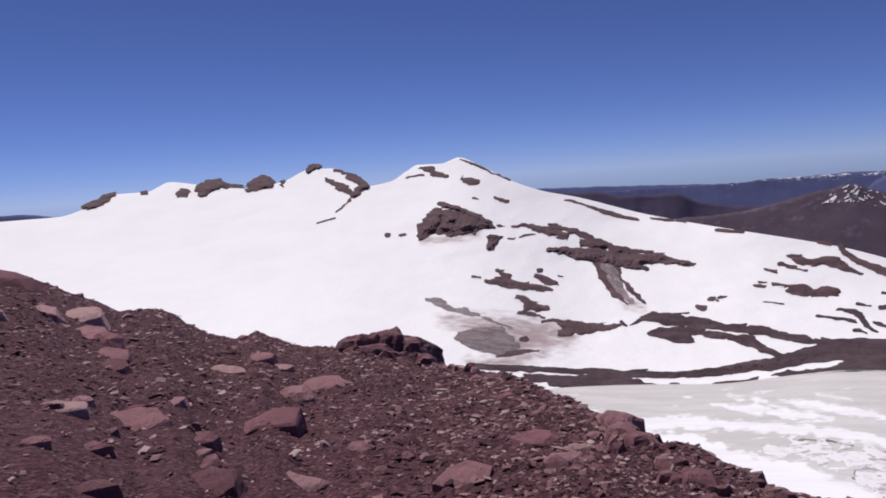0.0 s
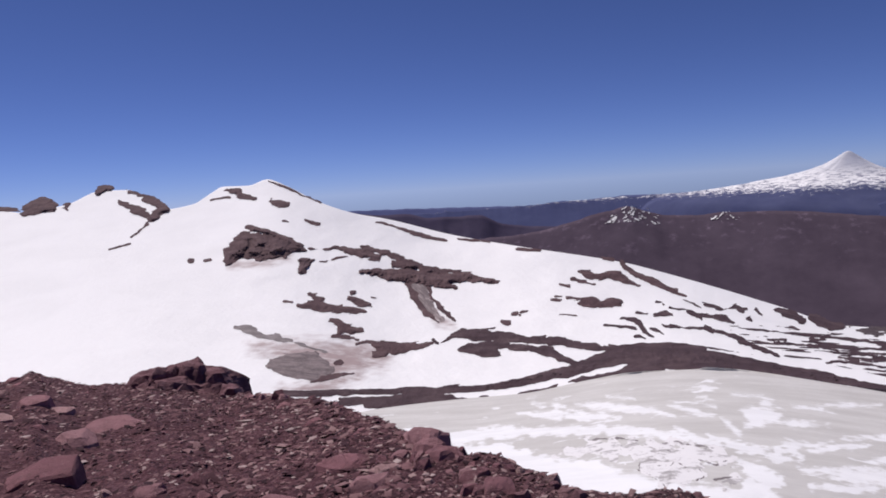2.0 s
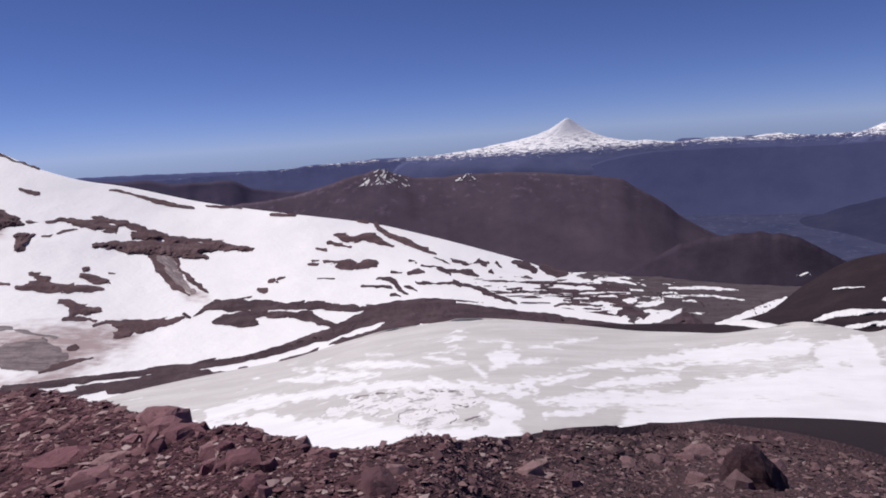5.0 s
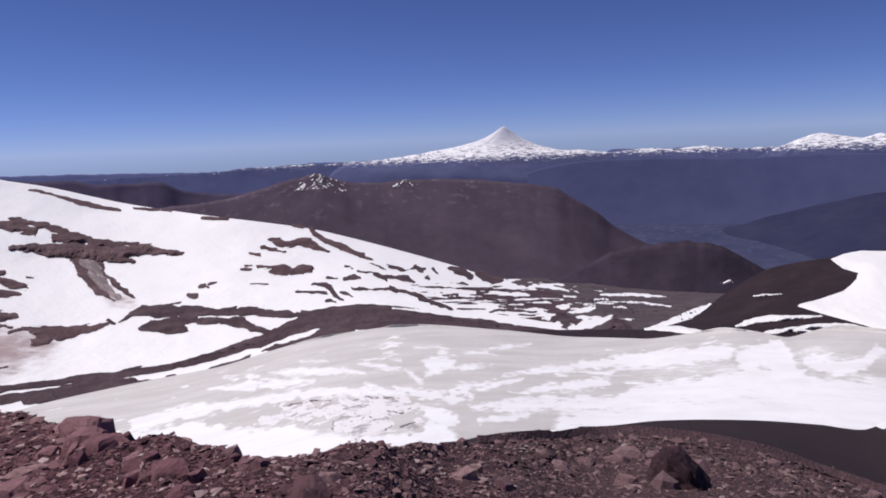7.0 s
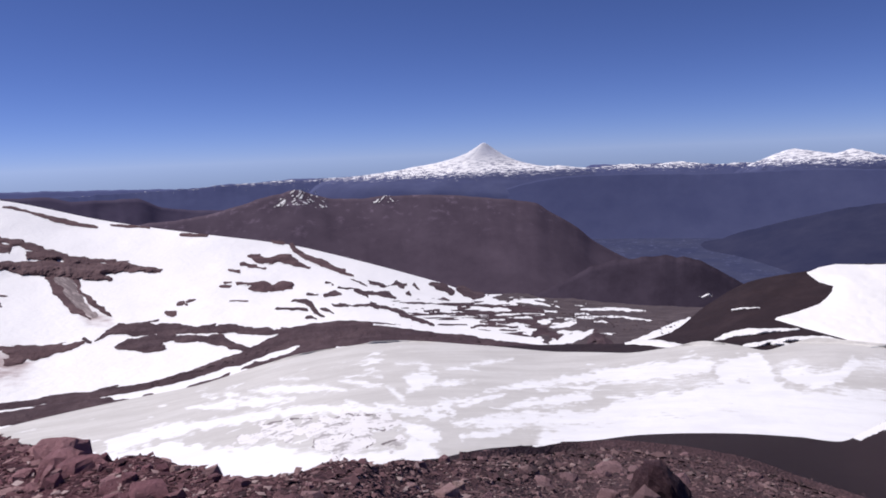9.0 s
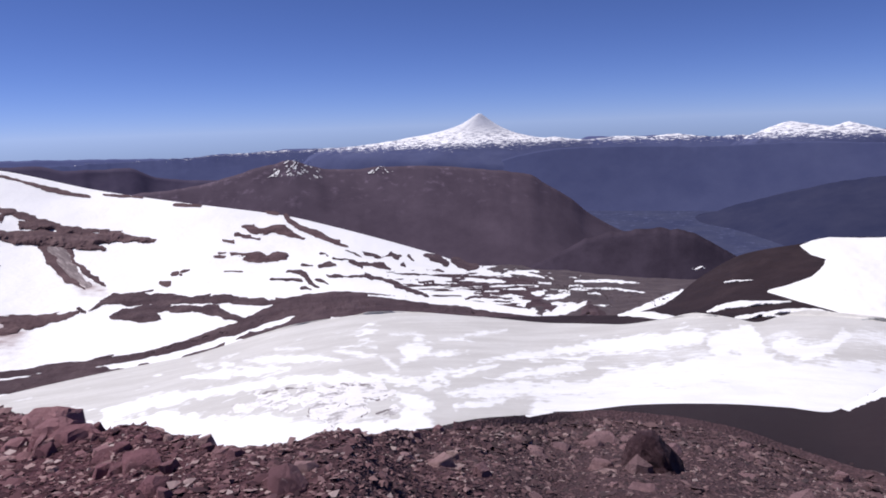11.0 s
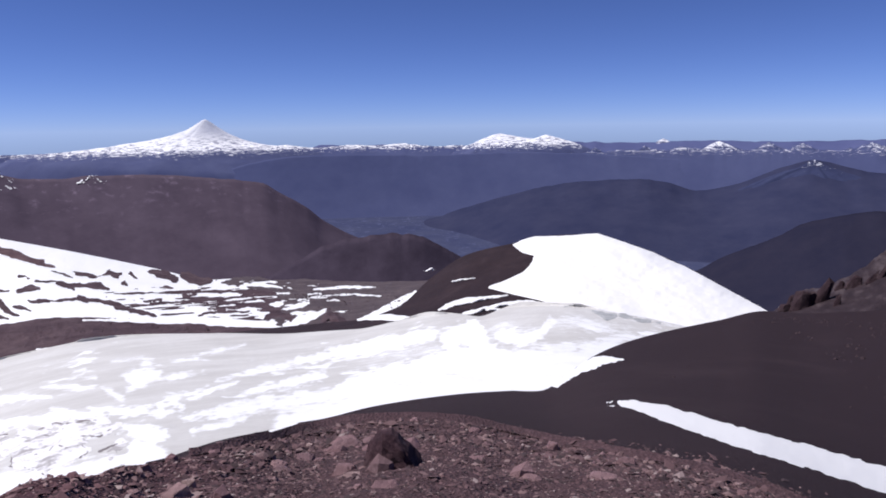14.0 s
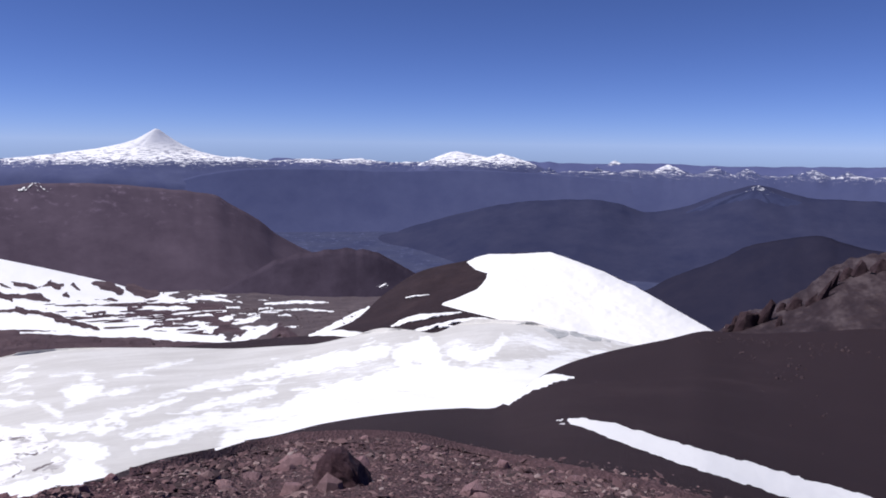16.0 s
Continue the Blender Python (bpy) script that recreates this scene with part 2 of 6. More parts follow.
def mesh_object(name, verts, faces, material, smooth=True, parent=None):
    me = bpy.data.meshes.new(name)
    me.from_pydata([tuple(v) for v in verts], [], [tuple(f) for f in faces])
    me.materials.append(material)
    if smooth:
        me.polygons.foreach_set("use_smooth", [True] * len(me.polygons))
    me.update()
    ob = new(name, me)
    if parent is not None:
        ob.parent = parent
    return ob


def grid_faces(n, m):
    i, j = np.meshgrid(np.arange(n - 1), np.arange(m - 1), indexing="ij")
    a = (i * m + j).ravel()
    return np.stack([a, a + m, a + m + 1, a + 1], -1).tolist()


def sheet(name, grid, material, smooth=True):
    """A sheet from an array of points, rows by columns by three."""
    n, m, _ = grid.shape
    return mesh_object(name, grid.reshape(-1, 3), grid_faces(n, m), material, smooth)


class Slope:
    """A slope that faces the lookout, from a low line to a skyline."""

    def __init__(self, low, top, r_low, r_top, power=1.0, rough=0.01, grain=0.25, seed=1, soft=9.0, least=0.0, most=1.2):
        self.least, self.most = least, most
        self.soft_low, self.soft_top = smoothed(low, soft), smoothed(top, soft)
        self.low, self.top, self.r_low, self.r_top = low, top, r_low, r_top
        self.power, self.rough, self.grain, self.seed = power, rough, grain, seed

    def r(self, az, el):
        lo, hi = self.soft_low(az), self.soft_top(az)
        t = np.clip((el - lo) / np.maximum(hi - lo, 0.02), self.least, self.most)
        base = self.r_low(az) * (self.r_top(az) / self.r_low(az)) ** (np.sign(t) * np.abs(t) ** self.power)
        return base * (1 + self.rough * wob(az, el * 2.0, self.grain, self.seed))

    def build(self, name, az0, az1, step, rows, material, back=0.25, drop=20.0, below=0.0):
        az = np.arange(az0, az1 + step / 2, step)
        lo, hi = self.low(az) - below, self.top(az)
        out, els = [], []
        for k in range(rows + 1):
            el = lo + (hi - lo) * (k / rows)
            els.append(el)
            out.append(at(az, el, self.r(az, el)))
        self.grid = np.broadcast_to(az, (rows + 3, len(az))), np.array(els + [hi, hi])
        for q in (0.3, 1.0):      # the far side falls away behind the skyline
            r = self.r(az, hi) * (1 + back * q)
            p = at(az, hi, r)
            p[:, 2] = out[rows][:, 2] - drop * q
            out.append(p)
        return sheet(name, np.array(out), material)


const = lambda v: (lambda az: np.full(np.shape(az), float(v)))

# lines of the land
CREST = lerp_line([(-180, -14), (-120, -12), (-70, -8)] + [(-34.99, -3.66), (-33.11, -4.41), (-31.13, -5.03), (-28.77, -6.41), (-25.17, -8.26), (-22.79, -8.50), (-21.26, -9.66), (-17.59, -11.34), (-16.26, -11.20), (-12.35, -12.74), (-9.61, -13.13), (-7.77, -13.49)]
                  + [(-5.00, -14.29), (-1.71, -15.00)] + [(0.27, -15.41), (2.53, -15.86), (9.02, -18.17)] + [(11.72, -19.63), (15.51, -21.05)]
                  + [(15.96, -21.29), (18.85, -21.80), (22.21, -23.15), (24.56, -23.91), (28.69, -24.50), (30.42, -24.40)] + [(32.86, -23.98), (37.39, -24.23), (41.06, -24.43)])
R_CREST = lerp_line([(-180, 9), (-70, 16), (-40, 24), (-14, 24), (-8, 19), (-3, 18), (-1, 15), (2, 13), (8, 8.5), (12, 6.5), (20, 5.2), (27, 4.4), (34, 4.8), (40, 6.4), (46, 7.5), (54, 10), (66, 10), (82, 8), (100, 7), (130, 8), (180, 9)])
RUBBLE_END = lerp_line([(37.36, -24.40), (41.05, -24.56), (44.29, -24.54), (48.89, -24.33), (55.58, -23.88)] + [(55.48, -23.67), (59.17, -23.78), (64.81, -24.12), (69.54, -24.93), (76.12, -25.86), (81.60, -26.28), (87.28, -27.01), (90.62, -27.72)] + [(105, -31), (180, -14)])
SNOW_EDGE = lerp_line([(41.05, -24.46), (44.90, -23.92), (49.25, -23.65), (51.63, -23.36)] + [(53.08, -23.29), (57.85, -22.59), (65.15, -21.87), (72.50, -21.30), (73.96, -20.51), (75.40, -19.44), (76.82, -18.49), (79.15, -17.40), (81.88, -16.45), (86.28, -15.14), (89.61, -14.13), (92.04, -14.04), (95.12, -13.60), (98.02, -13.07), (100.34, -12.60)] + [(110, -12), (180, -10)])
GLACIER_TOP = lerp_line([(-45, -14), (-12, -14)] + [(-5.10, -15.56), (3.45, -16.40), (7.17, -17.61)] + [(8.47, -17.50), (15.05, -17.26), (20.83, -17.05), (26.67, -16.07), (30.03, -15.50), (35.16, -15.16)] + [(35.75, -15.02), (45.28, -15.83), (51.89, -16.39), (56.48, -16.39), (60.03, -15.87), (63.01, -15.20), (65.49, -15.39), (67.10, -15.61), (69.03, -14.96), (70.89, -14.39), (75.26, -14.42)] + [(76.3, -14.62), (77.7, -14.95), (79.3, -15.15), (80.84, -15.32), (82.4, -15.55), (84.0, -15.75)] + [(120, -14)])
PEAK_LINE = lerp_line([(-70, -4.5), (-45, -3.2)] + [(-32.72, -0.89), (-29.26, -0.88), (-27.39, -0.41), (-25.41, 0.48), (-23.07, 0.53), (-21.41, 1.15), (-19.39, 0.84), (-17.31, 0.57), (-15.63, 0.23), (-12.96, 0.63), (-10.65, 1.48), (-8.85, 1.45), (-6.23, -0.19), (-4.37, 0.05), (-2.92, 0.83), (-1.96, 1.28), (-0.10, 1.24), (1.41, 1.65), (2.68, 1.14), (5.36, -0.42), (8.05, -1.52)]
                      + [(10.79, -2.20), (16.11, -3.86), (21.61, -5.15), (28.09, -6.45), (29.93, -6.86), (32.66, -7.67), (37.13, -9.08), (41.45, -10.48), (45.19, -11.63), (47.59, -11.70), (50.28, -12.12)] + [(48.73, -11.76), (51.98, -12.16), (56.52, -12.59), (60.90, -12.72)] + [(75, -12)])
HILL_LINE = lerp_line([(38, -16)] + [(56.40, -15.67), (60.20, -14.73), (63.12, -12.38), (66.01, -10.58), (67.91, -10.04), (70.05, -9.59), (71.69, -9.08), (76.80, -8.82), (79.10, -9.52), (81.37, -10.23), (83.61, -11.09), (86.26, -12.38), (89.72, -14.10), (92.22, -15.15)] + [(110, -14)])

glacier = Slope(lambda az: GLACIER_TOP(az) * 0.5 - 16.0, GLACIER_TOP, const(45), lerp_line([(-40, 260), (0, 260), (30, 280), (60, 230), (85, 200)]), 1.0, 0.012, 0.22, 3, 9.0, -0.3, 1.0)
peak = Slope(lambda az: GLACIER_TOP(az) - 0.6, PEAK_LINE, lambda az: glacier.r_top(az) * 1.06, lerp_line([(-45, 1000), (-20, 1150), (-5, 1000), (5, 900), (14, 850), (25, 700), (45, 620), (70, 600)]), 0.9, 0.012, 0.16, 5)
hill = Slope(lambda az: GLACIER_TOP(az) - 0.6, HILL_LINE, lambda az: glacier.r_top(az) * 1.05, lerp_line([(40, 300), (70, 330), (90, 250), (100, 200)]), 0.9, 0.008, 0.4, 8)
scoria = Slope(RUBBLE_END, SNOW_EDGE, R_CREST, lerp_line([(40, 9), (46, 30), (60, 48), (75, 75), (85, 115), (92, 130), (100, 120), (140, 60), (180, 40)]), 1.0, 0.006, 0.6, 9, 0.6, 0.0, 1.0)


def fore_z(az, r):
    """Height of the rubble crest on which the camera stands."""
    rc = R_CREST(az)
    w = np.clip((az - 39.0) / 6.0, 0, 1)
    e = RUBBLE_END(az) * w + (CREST(az) + 0.18 * wob(az, az * 0, 0.9, 24, 5)) * (1 - w)
    zc = rc * np.tan(np.radians(e))
    z = -1.62 + (zc + 1.62) * np.clip(r / rc, 0, 1)
    x, y = r * np.sin(np.radians(az)), r * np.cos(np.radians(az))
    z = z + np.clip(r / rc, 0, 1) * (1 - np.clip(r / rc, 0, 1)) * 4 * (0.12 * wob(x, y, 0.35, 21, 3)) + (0.05 * wob(x, y, 1.3, 22, 3) + 0.022 * wob(x, y, 5.0, 23, 3)) * np.clip(1.5 - r / rc, 0, 1)
    beyond = np.maximum(r - rc, 0)
    return np.where(az > 42.5, z, z - beyond * 0.9)


def fore_at(az, r):
    a = np.radians(az)
    return np.stack([r * np.sin(a), r * np.cos(a), fore_z(az, r)], -1)


def build_foreground():
    az = np.concatenate([np.arange(-180, -45, 2.0), np.arange(-45, 108, 0.3), np.arange(108, 180.1, 2.0)])
    frac = np.concatenate([np.linspace(0.0, 0.3, 15), np.linspace(0.31, 1.0, 150), np.array([1.05, 1.2, 1.6, 2.5])])
    rows = []
    for f in frac:
        r = R_CREST(az) * f
        if f > 1:
            r = np.where(az > 42.5, R_CREST(az) * (1 + (f - 1) * 0.02), r)
        rows.append(fore_at(az, r))
    ob = sheet("ground", np.array(rows), RUBBLE)
    return tagged(ob, "red-brown volcanic rubble crest strewn with loose stones", "ground", kind="structure")


build_foreground()
tagged(scoria.build("scoria_slope", 39.5, 180, 0.2, 90, SCORIA, 0.3, 10), "dark fine scoria slope falling towards the snow", "slope", kind="structure")
tagged(glacier.build("glacier", -45, 112, 0.12, 200, DIRTY_SNOW, 0.02, 2, 5.0), "grey-streaked dirty glacier snow below the rocky crest", "glacier", kind="structure")
def thing(name, label, category, *parts):
    """An empty that carries its parts."""
    ob = tagged(new(name), label, category)
    for p in parts:
        p.parent = ob
    return ob


mountain = thing("snow_mountain", "snow-covered volcanic peak and snowfield with dark outcrops", "mountain", peak.build("snow_slope", -45, 75, 0.2, 170, SNOW, 0.3, 120))
dark_hill = thing("scoria_hill", "dark scoria hill partly capped with snow", "hill", hill.build("scoria_body", 40, 104, 0.2, 90, rock_material("hill_scoria", (0.0175, 0.0098, 0.0128), (0.026, 0.0148, 0.0185), (0.04, 0.0245, 0.028), 0.08, 0.8, 0.4), 0.3, 40))


# ------------------------------------------------------------------ valley and far mountains
def far_mountain(name, line, az0, az1, step, r_crest, r_base, z_base, material, label, category, rows=36, gully=0.05, seed=1, back=0.04, kind="", rough=0.05, soft=4.0, sharp=5.0, split=False):
    """A range or a hill from its skyline: near flank with gullies, crest and far side."""
    az = np.arange(az0, az1 + step / 2, step)
    top = line(az) + rough * wob(az, az * 0, 1.2, seed, 5)
    rc, rb = r_crest(az), r_base(az)
    zc = rc * np.tan(np.radians(top))
    zs = rc * np.tan(np.radians(smoothed(line, soft)(az)))
    out = []
    for k in range(rows + 1):
        t = k / rows
        g = gully * 1.6 * wob(az + 0.8 * t, t * 7 + az * 0.2, 0.45, seed + 3, 5) * math.sin(math.pi * t) ** 0.7
        r = rb + (rc - rb) * (t + 0 * az) * (1 + g)
        z = z_base + (zs + (zc - zs) * t ** sharp - z_base) * (t ** 1.1 + 0.9 * g * (1 - t))
        a = np.radians(az)
        out.append(np.stack([r * np.sin(a), r * np.cos(a), z], -1))
    for q in (0.4, 1.0):
        r, a = rc * (1 + back * q), np.radians(az)
        out.append(np.stack([r * np.sin(a), r * np.cos(a), zc - (zc - z_base) * 0.5 * q], -1))
    if split:
        ob, g, mid = new(name), np.array(out), int(rows * 0.6)
        for part_name, band in (("crest", g[mid:]), ("lower_slope", g[:mid + 1])):
            sheet(part_name, band, material).parent = ob
        return tagged(ob, label, category, kind=kind)
    return tagged(sheet(name, np.array(out), material), label, category, kind=kind)


# Haze is painted into these far colours as blue and violet.
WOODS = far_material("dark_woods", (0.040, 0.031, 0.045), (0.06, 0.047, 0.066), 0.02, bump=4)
# The bare hill's mauve includes haze mixed into its colour.
NEAR_HILL = far_material("hazed_bare_hill", (0.072, 0.055, 0.075), (0.101, 0.078, 0.103), 0.006, bump=3, pale=-170)
HAZE_BLUE = far_material("hazed_snowy_range", (0.066, 0.076, 0.16), (0.082, 0.094, 0.185), 0.004, -130, -116, 2, 0.03, 130, (-150, -60))
HAZE_BLUE_LOW = far_material("blue_range", (0.08, 0.092, 0.195), (0.098, 0.112, 0.225), 0.004, bump=2)
# Deep blue is distance haze over woods, put into the colour.
HAZE_DEEP = far_material("hazed_deep_hills", (0.03, 0.034, 0.072), (0.042, 0.045, 0.085), 0.006, bump=2)
HAZE_FLECKED = far_material("hazed_flecked_range", (0.062, 0.072, 0.15), (0.076, 0.087, 0.17), 0.004, -136, -118, 2, 0.05, 190)

# The floor's base colours hold a haze tint too.
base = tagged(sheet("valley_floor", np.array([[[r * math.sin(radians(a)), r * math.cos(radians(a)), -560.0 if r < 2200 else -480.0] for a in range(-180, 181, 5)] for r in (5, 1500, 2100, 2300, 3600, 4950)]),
                    far_material("hazed_valley_fields", (0.046, 0.053, 0.108), (0.062, 0.069, 0.122), 0.006, bump=0.5, pale=-520)), "hazy valley floor with woods and pale fields", "valley", kind="structure")

FAR_LINE = lerp_line([(-180, -1.4), (-60, -1.4)] + [(-32.67, -0.50), (-31.32, -0.54), (-28.90, -0.87), (8.52, -1.37), (13.44, -1.50), (20.24, -1.75), (23.43, -2.02), (26.12, -1.68), (32.39, -1.54)] + [(25.08, -1.59), (30.16, -1.48), (37.31, -1.43)] + [(49.91, -1.34), (54.41, -1.33)] + [(50.09, -1.29), (53.52, -1.54), (57.06, -1.42), (61.13, -1.40), (64.34, -1.72), (66.19, -1.66)] + [(75.37, -1.39), (79.40, -1.47), (84.99, -1.38), (89.88, -1.48), (93.69, -1.41), (99.57, -1.30)] + [(130, -1.4), (180, -1.4)])
far_mountain("backdrop_range", FAR_LINE, -180, 180, 0.25, const(4800), const(3900), -485, HAZE_BLUE_LOW, "distant mountain range on the horizon, coloured blue with haze", "mountain range", 30, 0.015, 31, kind="structure", rough=0.06)
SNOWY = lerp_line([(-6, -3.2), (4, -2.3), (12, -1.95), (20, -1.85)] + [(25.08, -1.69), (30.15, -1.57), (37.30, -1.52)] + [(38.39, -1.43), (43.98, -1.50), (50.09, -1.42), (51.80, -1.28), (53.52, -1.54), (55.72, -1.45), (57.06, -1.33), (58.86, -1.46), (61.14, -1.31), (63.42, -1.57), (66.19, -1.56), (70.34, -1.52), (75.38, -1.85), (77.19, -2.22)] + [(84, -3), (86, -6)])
far_mountain("snowy_range", SNOWY, -4, 86, 0.12, const(4640), const(3900), -485, HAZE_BLUE, "distant haze-coloured blue range with patchy snow along its crest", "mountain range", 50, 0.02, 33, rough=0.07, split=True)
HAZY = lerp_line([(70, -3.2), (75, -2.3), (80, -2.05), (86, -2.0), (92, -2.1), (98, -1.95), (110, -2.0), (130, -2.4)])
far_mountain("hazy_range", HAZY, 70, 130, 0.12, const(4180), const(3770), -485, HAZE_FLECKED, "distant haze-coloured blue range with flecks of snow across the valley", "mountain range", 40, 0.02, 35, rough=0.16, split=True)
# Haze blue is put into the slopes below the snow.
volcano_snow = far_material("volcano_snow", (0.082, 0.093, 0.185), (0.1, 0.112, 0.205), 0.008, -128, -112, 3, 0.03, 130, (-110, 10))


def cone(name, az, top, r, left, right, material, label, category="mountain", seed=1, rings=70, folds=0.05):
    """A lone far mountain: its summit, and how far it drops (degrees) at each distance to either side."""
    k = r * radians(1.0)
    hl, hr = lerp_line([(0, 0)] + left), lerp_line([(0, 0)] + right)
    reach = max(left[-1][0], right[-1][0])
    th = np.linspace(0, 2 * np.pi, 181)
    cx, cy, zt = r * math.sin(radians(az)), r * math.cos(radians(az)), r * math.tan(radians(top))
    out = []
    for q in np.linspace(0, 1, rings) ** 1.8:
        side = 0.5 + 0.5 * np.cos(th)
        rho = q * reach
        drop = hl(rho) * (1 - side) + hr(rho) * side
        drop = drop * (1 + folds * wob(8 * np.cos(th), 8 * np.sin(th) + 2 * q, 0.5, seed, 4)) + 0.03 * min(1, 8 * q) * wob(30 * np.cos(th) * q, 30 * np.sin(th) * q, 0.6, seed + 1, 4)
        a, d = radians(az), rho * k
        x, y = d * np.cos(th), 0.35 * d * np.sin(th)      # drawn out along the range
        out.append(np.stack([cx + x * math.cos(a) + y * math.sin(a), cy - x * math.sin(a) + y * math.cos(a), zt - drop * k], -1))
    a, d = radians(az), reach * k * 1.35
    x, y = d * np.cos(th), 0.35 * d * np.sin(th)
    out.append(np.stack([cx + x * math.cos(a) + y * math.sin(a), cy - x * math.sin(a) + y * math.cos(a), 0 * x - 500.0], -1))
    g = np.array(out)
    far = np.hypot(g[..., 0], g[..., 1])      # nothing may lie past the farthest range
    g[..., :2] *= np.minimum(1, 4930 / far)[..., None]
    mid = int(rings * 0.62)
    base = new(name)
    for part_name, rows in (("summit", g[:mid + 1]), ("lower_slope", g[mid:])):
        sheet(part_name, rows, material).parent = base
    return tagged(base, label, category)


SUMMIT = [(45.66, 0.8), (68.97, -0.64), (72.64, -0.78)]
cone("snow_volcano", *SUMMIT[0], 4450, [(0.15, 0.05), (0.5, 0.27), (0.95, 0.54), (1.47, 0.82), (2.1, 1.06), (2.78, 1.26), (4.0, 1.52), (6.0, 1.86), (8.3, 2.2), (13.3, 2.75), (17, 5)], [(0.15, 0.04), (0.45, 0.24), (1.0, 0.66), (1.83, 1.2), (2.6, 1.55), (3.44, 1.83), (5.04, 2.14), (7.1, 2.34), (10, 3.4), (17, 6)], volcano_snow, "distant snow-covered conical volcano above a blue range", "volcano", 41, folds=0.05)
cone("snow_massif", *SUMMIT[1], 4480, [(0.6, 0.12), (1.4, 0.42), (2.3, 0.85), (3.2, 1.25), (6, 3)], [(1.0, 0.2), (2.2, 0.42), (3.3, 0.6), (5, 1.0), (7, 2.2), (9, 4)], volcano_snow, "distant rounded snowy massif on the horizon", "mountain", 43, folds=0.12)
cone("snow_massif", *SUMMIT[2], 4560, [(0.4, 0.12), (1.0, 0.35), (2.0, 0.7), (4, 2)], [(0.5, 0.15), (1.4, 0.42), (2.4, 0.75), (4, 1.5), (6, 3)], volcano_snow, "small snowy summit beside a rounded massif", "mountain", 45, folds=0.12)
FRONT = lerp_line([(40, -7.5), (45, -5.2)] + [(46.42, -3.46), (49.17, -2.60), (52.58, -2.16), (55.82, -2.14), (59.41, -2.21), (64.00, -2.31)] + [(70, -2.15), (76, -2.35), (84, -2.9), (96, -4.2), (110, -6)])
# The ridge gets its blue from haze in the base colour.
far_mountain("blue_ridge", FRONT, 42, 108, 0.12, const(4120), const(3750), -485, far_material("hazed_ridge_woods", (0.062, 0.072, 0.15), (0.076, 0.087, 0.17), 0.004, bump=2), "wooded ridge before a snowy range, dark blue with painted haze", "mountain range", 40, 0.01, 37, rough=0.03, split=True)
LEFT_HILLS = lerp_line([(-2, -5)] + [(7.72, -1.65), (10.33, -1.83), (12.39, -1.89), (14.14, -2.33), (18.30, -2.36), (20.22, -3.17), (22.23, -3.48), (25.60, -3.69), (29.98, -3.95)] + [(50, -9)])
# Violet comes from haze painted over the woods' own colour.
far_mountain("wooded_hill", LEFT_HILLS, -2, 46, 0.2, const(3300), const(2500), -560, far_material("hazed_violet_woods", (0.06, 0.05, 0.085), (0.08, 0.068, 0.105), 0.008), "far violet wooded hill in haze", "hill", 30, 0.06, 51, split=True)
DARK_HILL = lerp_line([(0, -12)] + [(18.51, -4.34), (21.76, -4.15), (24.75, -3.64), (27.40, -2.90), (29.18, -2.55), (30.09, -2.32), (31.19, -2.65), (33.19, -3.21), (35.48, -3.33), (37.33, -3.18), (41.05, -3.25), (45.24, -3.65), (49.39, -4.17), (50.97, -5.00), (52.55, -5.96), (54.34, -7.37), (56.12, -8.43), (58.75, -9.87), (62.18, -11.58)] + [(60, -14)])
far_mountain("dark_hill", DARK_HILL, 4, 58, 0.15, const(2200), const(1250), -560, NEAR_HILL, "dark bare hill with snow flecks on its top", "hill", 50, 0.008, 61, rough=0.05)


def far_village():
    """Pale roofs, a few metres each, in the valley beyond the snow cap."""
    rs = np.random.RandomState(12)
    verts, faces = [], []
    for _ in range(26):
        a, e, half, tall = rs.normal(86.6, 1.1), rs.normal(-9.35, 0.12), rs.uniform(1.5, 4.5), rs.uniform(2.0, 4.0)
        r = 478.0 / math.tan(radians(-e))
        x, y, b = r * math.sin(radians(a)), r * math.cos(radians(a)), len(verts)
        for dx, dy in ((-1, -1), (1, -1), (1, 1), (-1, 1)):
            verts += [(x + dx * half, y + dy * half, -485.0), (x + dx * half, y + dy * half, -479.0 + tall * 0.5)]
        verts += [(x - half, y, -478.0 + tall), (x + half, y, -478.0 + tall)]
        faces += [(b, b + 2, b + 3, b + 1), (b + 2, b + 4, b + 5, b + 9, b + 3), (b + 4, b + 6, b + 7, b + 5), (b + 6, b, b + 1, b + 8, b + 7), (b + 1, b + 3, b + 9, b + 8), (b + 5, b + 7, b + 8, b + 9)]
    k = Mat("pale_roofs", 0.8, 0.2)
    ob = mesh_object("village", verts, faces, k.done(k.ramp(k.island(), [(0.0, (0.09, 0.095, 0.13)), (0.8, (0.2, 0.2, 0.24)), (1.0, (0.5, 0.5, 0.52))])), False)
    return tagged(ob, "scattered pale roofs of a far valley village", "village", kind="stuff")


far_village()


